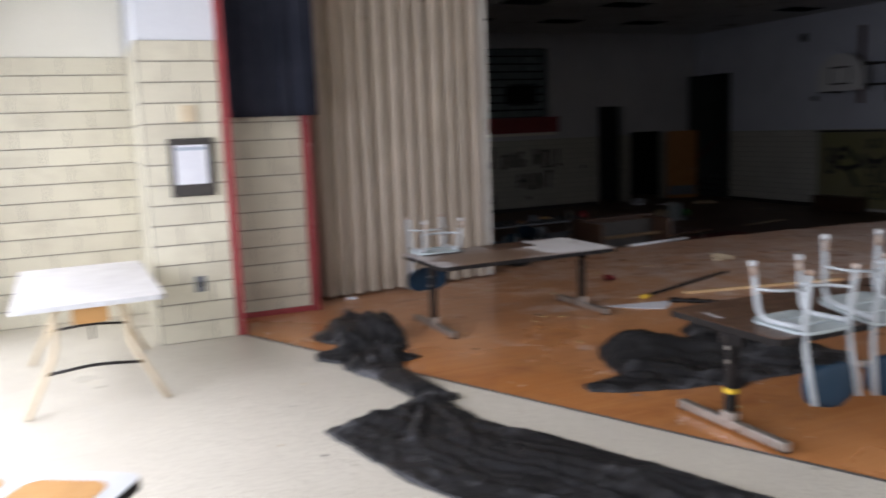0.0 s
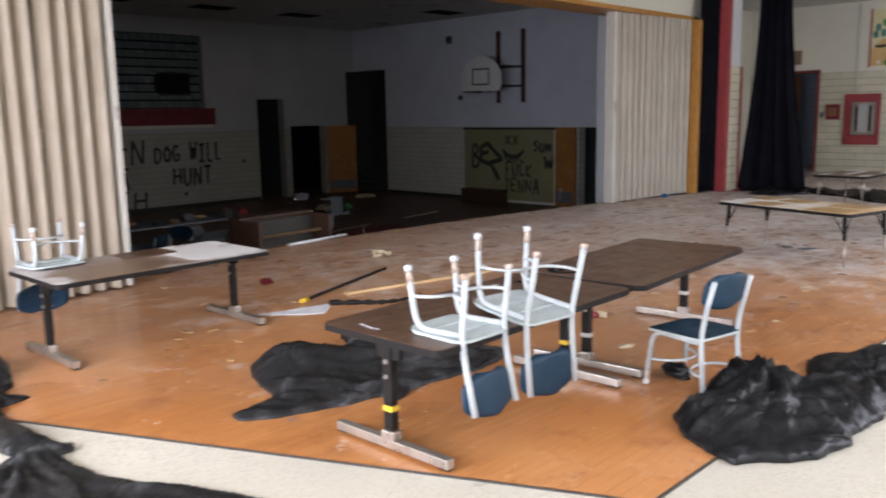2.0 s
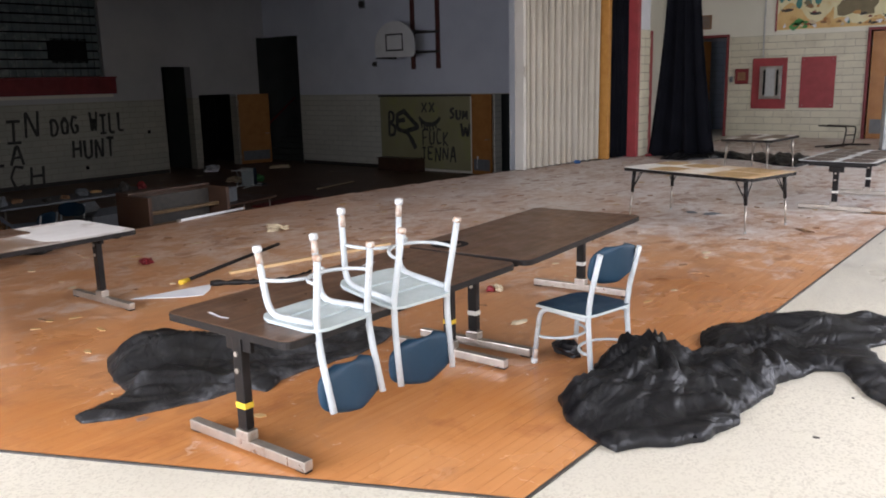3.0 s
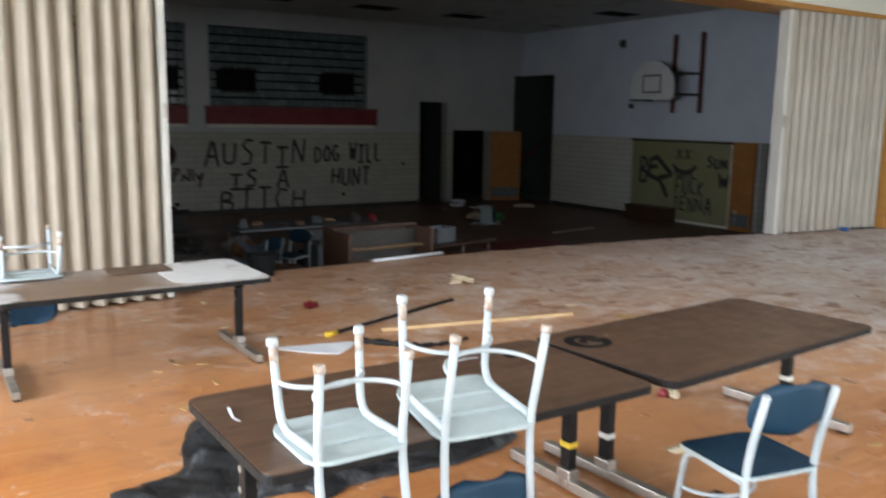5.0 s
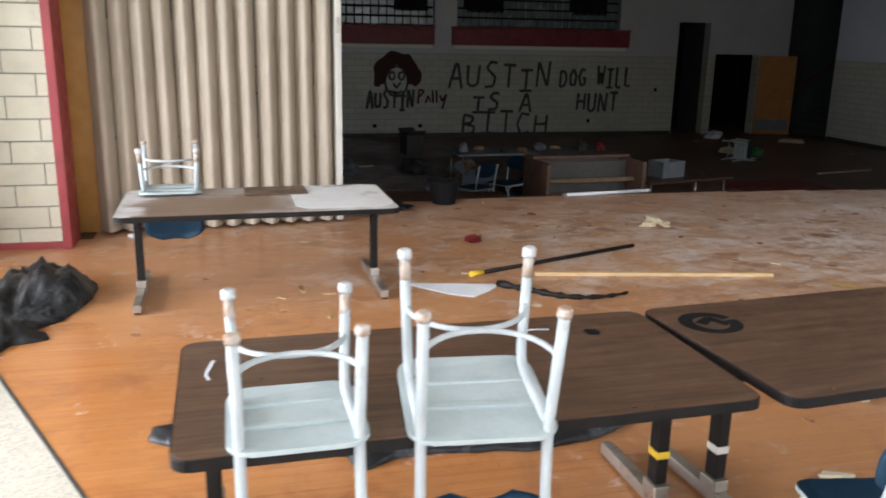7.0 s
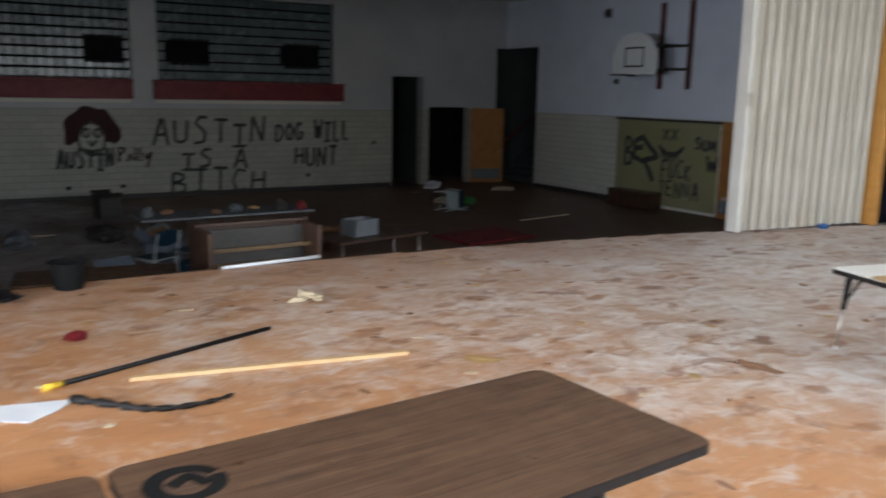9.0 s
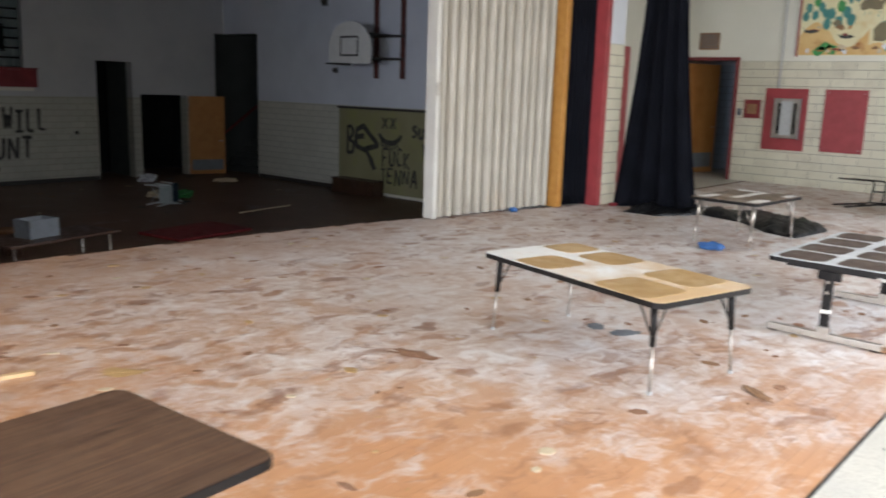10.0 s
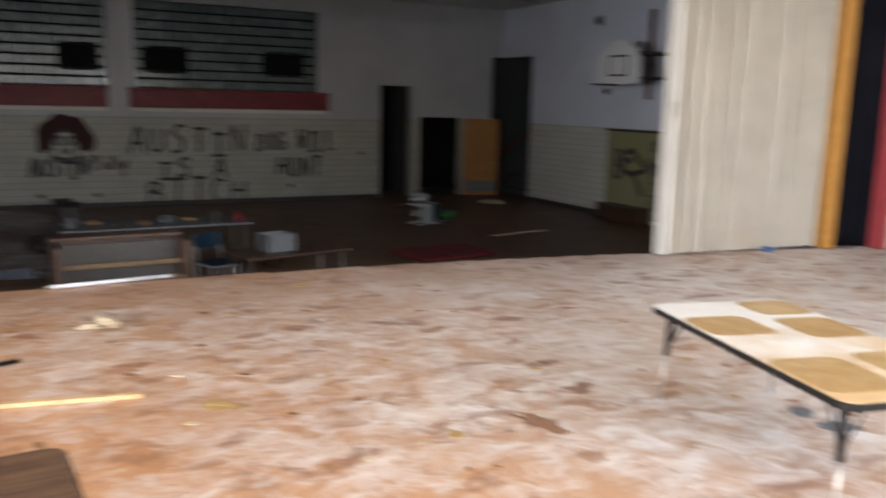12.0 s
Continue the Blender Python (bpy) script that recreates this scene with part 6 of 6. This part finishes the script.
on_stage = lambda x, y: y > -5.6 and x > -8.6 - (y + 5.7) * 0.47 and y < lip_y(x) - 0.1 and 0.23 * x + 0.26 * y > -3.1 + random.Random(int(x * 977 + y * 613)).uniform(-0.3, 1.0)
chips("floor_litter", "trodden flakes of paint and paper on the stage", 800, 1, (-9.5, 2.0, -5.6, 0.5, on_stage), [M["brown_scrap"], M["mat_brown"], M["tan_scrap"], M["mat_tan"], M["mat_brown"], M["brown_scrap"]], 0.055, 0.0045)
in_gym = lambda x, y: True
chips("gym_litter", "scattered paper, board and rubbish on the gym floor", 520, 2, (-12.0, 6.4, 1.2, 13.9, in_gym), [M["brown_scrap"], M["brown_scrap"], M["tan_scrap"], M["edge"], M["grey_plastic"], M["edge"]], 0.14, GYM_Z)
chips("hall_litter", "fine grit on the cream floor", 160, 3, (-11.4, 4.0, -7.2, -1.5, lambda x, y: x < -8.9 - (y + 5.7) * 0.47 or y < -5.8), [M["brown_scrap"], M["edge"], M["tan_scrap"]], 0.012, 0.0)

# black bin and bags at the lip of the stage
t = thing("waste_bin", "black plastic bin at the lip of the stage", "bin", pose(-7.12, 0.45, S) @ Matrix.Diagonal((1, 1, 0.68, 1)))
prof = [(0.0, 0.0), (0.105, 0.0), (0.14, 0.3), (0.15, 0.3), (0.15, 0.315), (0.135, 0.315), (0.1, 0.012), (0.0, 0.012)]
bm = bmesh.new()
rings = [[bm.verts.new((r * math.cos(k * math.pi / 10), r * math.sin(k * math.pi / 10), z)) for k in range(20)] for r, z in prof[1:-1]]
for a, b in zip(rings, rings[1:]):
    for k in range(20):
        bm.faces.new((a[k], a[(k + 1) % 20], b[(k + 1) % 20], b[k]))
bm.faces.new(rings[0][::-1])
bm.faces.new(rings[-1])
part("bucket", bm, M["dark"], t)
lump("black_bag", "flat black bag at the lip of the stage", "bag", -7.62, 0.3, S, 0.2, 0.1, 0.04, M["cloth"], 21)

# ---- gym clutter ----
def upright_piano(m):
    t = thing("piano", "brown upright piano with its lid gone, standing below the stage", "piano", m)
    part("side", box(-0.74, -0.68, -0.32, 0.32, 0, 1.27, 0.01), M["piano_wood"], t)
    part("side", box(0.68, 0.74, -0.32, 0.32, 0, 1.27, 0.01), M["piano_wood"], t)
    part("back", box(-0.68, 0.68, 0.2, 0.3, 0.05, 1.25, 0.006), M["piano_wood"], t)
    part("lower_panel", box(-0.68, 0.68, -0.26, -0.23, 0.1, 0.6, 0.006), M["piano_wood"], t)
    part("key_bed", box(-0.68, 0.68, -0.34, -0.1, 0.62, 0.69, 0.01), M["piano_wood"], t)
    part("sound_board", box(-0.67, 0.67, 0.02, 0.05, 0.7, 1.24, 0.004), M["edge"], t, "dark inner frame")
    for k in range(44):
        x = -0.64 + 0.0298 * k
        part("hammer", box(x - 0.007, x + 0.007, -0.2, -0.12, 0.72, 0.86 + 0.04 * math.sin(k * 1.7), 0.002), M["piano_wood"], t)
    for z, y in ((0.76, -0.24), (0.92, -0.22), (1.06, -0.14)):
        part("action_rail", box(-0.67, 0.67, y - 0.03, y + 0.01, z - 0.022, z + 0.022, 0.006), M["piano_gilt"], t)
    part("top_edge", box(-0.74, 0.74, 0.06, 0.32, 1.272, 1.3, 0.006), M["piano_wood"], t)
    return t


upright_piano(pose(-5.22, 1.62, GYM_Z, 0, 0, 3) @ Matrix.Diagonal((0.8, 1, 1, 1)))
t = thing("fluorescent_tube", "white fluorescent tube lying at the lip of the stage", "lamp tube", pose(-5.4, 0.62, S + 0.02, 0, 0, 7))
part("glass_tube", tube([(-0.47, 0, 0), (0.47, 0, 0)], 0.016, 10), M["paper"], t)
part("cap", tube([(-0.5, 0, 0), (-0.47, 0, 0)], 0.02, 10), M["chrome"], t)
part("cap", tube([(0.47, 0, 0), (0.5, 0, 0)], 0.02, 10), M["chrome"], t)


def long_table(m, length, width, top, mat):
    t = thing("gym_table", "dim cluttered long table on thin metal legs in the gym", "table", m)
    part("tabletop", box(-length / 2, length / 2, -width / 2, width / 2, top - 0.03, top, 0.006), mat, t)
    for sx in (-1, 1):
        for sy in (-1, 1):
            part("leg", tube([(sx * (length / 2 - 0.08), sy * (width / 2 - 0.06), 0), (sx * (length / 2 - 0.1), sy * (width / 2 - 0.08), top - 0.03)], 0.014, 8), M["chrome"], t)
        part("stretcher", tube([(sx * (length / 2 - 0.09), -width / 2 + 0.07, 0.25), (sx * (length / 2 - 0.09), width / 2 - 0.07, 0.25)], 0.01, 8), M["chrome"], t)
    return t


long_table(pose(-4.2, 6.2, GYM_Z, 0, 0, 2), 2.7, 0.8, 0.74, M["grey_plastic"])
long_table(pose(-6.6, 2.6, GYM_Z, 0, 0, -8), 1.6, 0.7, 0.7, M["laminate"])
long_table(pose(-3.0, 3.5, GYM_Z, 0, 0, 12), 1.5, 0.7, 0.72, M["piano_wood"])
rng = random.Random(11)
for i in range(26):
    x, y = rng.uniform(-7.2, -1.5), rng.uniform(2.2, 8.5)
    on = "edge edge brown_scrap grey_plastic piano_wood edge seat_blue".split()[i % 7]
    lump("rubbish_bag", "crumpled rubbish lying on the gym floor", "rubbish", x, y, GYM_Z, rng.uniform(0.1, 0.32), rng.uniform(0.08, 0.25), rng.uniform(0.05, 0.22), M[on], 30 + i, 0.5)
for i in range(8):
    lump("small_rubbish", "small rubbish lying on the gym table", "rubbish", -5.4 + 0.34 * i, 6.2 + rng.uniform(-0.25, 0.25), GYM_Z + 0.741, rng.uniform(0.05, 0.12), rng.uniform(0.04, 0.1), rng.uniform(0.03, 0.1), M["grey_plastic brown_scrap edge brown_scrap grey_plastic mat_tan edge dark_red".split()[i]], 70 + i, 0.4)
def cardboard_box(m, w, d, h, mat, label):
    """A box with its flaps standing open."""
    t = thing("box", label, "box", m)
    for s in (-1, 1):
        part("side", box(-w / 2, w / 2, s * d / 2 - 0.004, s * d / 2 + 0.004, 0.006, h, 0.001), mat, t)
        part("end", box(s * w / 2 - 0.004, s * w / 2 + 0.004, -d / 2 + 0.005, d / 2 - 0.005, 0.006, h, 0.001), mat, t)
        part("flap", box(-w / 2, w / 2, 0, d * 0.45, 0, 0.005, 0.001, None, Matrix.Translation((0, s * d / 2, h)) @ Matrix.Rotation(radians(90 - s * 50), 4, "X")), mat, t)
    part("bottom", box(-w / 2 + 0.005, w / 2 - 0.005, -d / 2 + 0.005, d / 2 - 0.005, 0, 0.005), mat, t)
    return t


for x, y, r, w, d, h, mat, label in ((-6.1, 3.9, 20, 0.5, 0.4, 0.42, "grey_blue", "grey-blue box among the rubbish in the gym"), (-5.3, 5.4, 70, 0.6, 0.45, 0.5, "grey_blue", "grey-blue box among the rubbish in the gym"), (-4.6, 3.2, -15, 0.4, 0.35, 0.3, "brown_scrap", "brown cardboard box lying open in the gym"), (-4.3, 5.2, 5, 0.5, 0.5, 0.55, "grey_plastic", "grey box under the long gym table"), (-5.14, 11.23, 12, 0.4, 0.4, 0.42, "edge", "black box standing in the gym")):
    cardboard_box(pose(x, y, GYM_Z, 0, 0, r), w, d, h, M[mat], label)
for x, y, r, l in ((-8.3, 8.2, 15, 1.6), (-8.9, 6.6, -8, 1.3), (-7.2, 9.4, 4, 1.8), (3.2, 7.5, 10, 1.5), (-9.6, 9.0, 30, 1.1)):
    ob = tagged(part("wood_strip", box(-l / 2, l / 2, -0.025, 0.025, 0, 0.02, 0.003), M["tan_scrap"]), "pale wooden strip lying on the gym floor", "strip")
    ob.matrix_world = pose(x, y, GYM_Z, 0, 0, r)
for x, y, r in ((-5.6, 4.6, 30), (-3.7, 4.4, 200), (-5.0, 4.9, 120)):
    school_chair(pose(x, y, GYM_Z, 0, 0, r), "dim blue school chair standing among the rubbish in the gym", 0.19, 0.19, 0.44, 0.8)
for x, y, r in ((2.0, 9.7, 40), (1.6, 9.3, 100)):
    school_chair(pose(x, y, GYM_Z + 0.22, 90, 0, r), "white tube chair tipped over on the gym floor", 0.16, 0.18, 0.38, 0.7)
lump("plastic_sheet", "crumpled green plastic on the gym floor", "plastic", 2.85, 10.1, GYM_Z, 0.42, 0.2, 0.1, M["green_plastic"], 51, 0.5)
lump("plastic_sheet", "crumpled yellow plastic on the gym floor", "plastic", 2.3, 10.3, GYM_Z, 0.25, 0.15, 0.1, M["tan_scrap"], 52, 0.5)
lump("crumpled_paper", "pale paper heap by the stair doorway", "paper", 5.3, 12.0, GYM_Z, 0.3, 0.15, 0.07, M["tan_scrap"], 53, 0.5)
lump("crumpled_paper", "pale paper heap by the passage", "paper", 3.7, 13.2, GYM_Z, 0.3, 0.2, 0.12, M["paper"], 54, 0.5)
ob = tagged(part("gym_mat", box(-0.8, 0.8, -0.55, 0.55, 0, 0.05, 0.015), M["dark_red"]), "dark red mat lying on the gym floor", "mat")
ob.matrix_world = pose(0.6, 6.0, GYM_Z, 0, 0, 8)
t = thing("plastic_crate", "grey plastic crate in the gym", "crate", pose(-3.15, 3.5, GYM_Z + 0.721, 0, 0, 15))
part("crate_wall", box(-0.2, 0.2, -0.15, -0.135, 0, 0.22, 0.004), M["grey_plastic"], t)
part("crate_wall", box(-0.2, 0.2, 0.135, 0.15, 0, 0.22, 0.004), M["grey_plastic"], t)
part("crate_wall", box(-0.2, -0.185, -0.134, 0.134, 0, 0.22, 0.004), M["grey_plastic"], t)
part("crate_wall", box(0.185, 0.2, -0.134, 0.134, 0, 0.22, 0.004), M["grey_plastic"], t)
part("crate_floor", box(-0.184, 0.184, -0.134, 0.134, 0, 0.01), M["grey_plastic"], t)
ob = tagged(part("paper_notice", box(SIDE_X - 0.135, SIDE_X - 0.13, 5.3, 5.65, GYM_Z + 0.16, GYM_Z + 0.5), M["paper"]), "white sheet propped at the foot of the door", "paper")

# ceiling fittings of the gym
bm = bmesh.new()
for i in range(6):
    for j in range(4):
        if (i * 7 + j * 3) % 5 != 4:
            box(-8.6 + 2.7 * i, -7.5 + 2.7 * i, 2.6 + 2.9 * j, 3.25 + 2.9 * j, GYM_TOP - 0.012, GYM_TOP - 0.003, bm=bm)
part("missing_board", bm, M["dark"], W["ceiling_gym"])

# ---- right side of the hall ----
t = thing("slatted_rack", "white wooden slatted rack with brown back boards, standing on end", "rack", pose(5.32, -4.62, 0.0, 0, 0, -66) @ Matrix.Diagonal((1, 1, 0.93, 1)))
part("base_board", box(-0.42, 1.2, -0.14, 0.14, 0.0, 0.09, 0.006), M["grey_plastic"], t)
part("top_board", box(-0.42, 1.2, -0.14, 0.14, 1.4, 1.44, 0.006), M["white_tube"], t)
part("upper_rail", box(-0.4, 1.18, -0.15, -0.12, 1.18, 1.26, 0.004), M["white_tube"], t)
part("lower_rail", box(-0.4, 1.18, -0.15, -0.12, 0.28, 0.38, 0.004), M["white_tube"], t)
for k in range(6):
    part("upright", box(-0.42 + 0.3 * k, -0.3 + 0.3 * k, -0.12, 0.12, 0.092, 1.398, 0.006), M["white_tube"], t)
for k in range(5):
    part("back_slat", box(-0.29 + 0.3 * k, -0.13 + 0.3 * k, 0.05, 0.08, 0.12, 1.36, 0.004), M["dark_red" if k % 2 == 0 else "door_wood"], t)
ob = tagged(part("white_board", box(-0.45, 0.45, -0.012, 0.012, 0, 0.22, 0.003), M["white_tube"]), "white board leaning against the rack", "board")
ob.matrix_world = pose(5.35, -5.25, 0.42, 10, -16, -60)

t = thing("broken_chair", "black metal chair frame lying on its side", "chair", pose(6.35, -3.35, 0.014, 0, 0, -38))
for y, z in ((0.12, 0.0), (-0.14, 0.02)):
    part("side_tube", tube(bend([(-0.52, y, 0.0), (0.1, y - 0.02, 0.02 + z), (0.16, y, 0.36 + z), (-0.46, y + 0.02, 0.4 + z)], 0.08), 0.013, 10), M["black_metal"], t)
part("cross_tube", tube([(0.14, 0.12, 0.2), (0.15, -0.14, 0.22)], 0.012, 10), M["black_metal"], t)
part("cross_tube", tube([(-0.1, 0.12, 0.01), (-0.1, -0.15, 0.012)], 0.012, 10), M["black_metal"], t)
part("back_tube", tube(bend([(0.08, 0.1, 0.03), (0.55, 0.06, 0.012), (0.55, -0.12, 0.012), (0.08, -0.14, 0.03)], 0.06), 0.012, 10), M["black_metal"], t)
stage_boards()
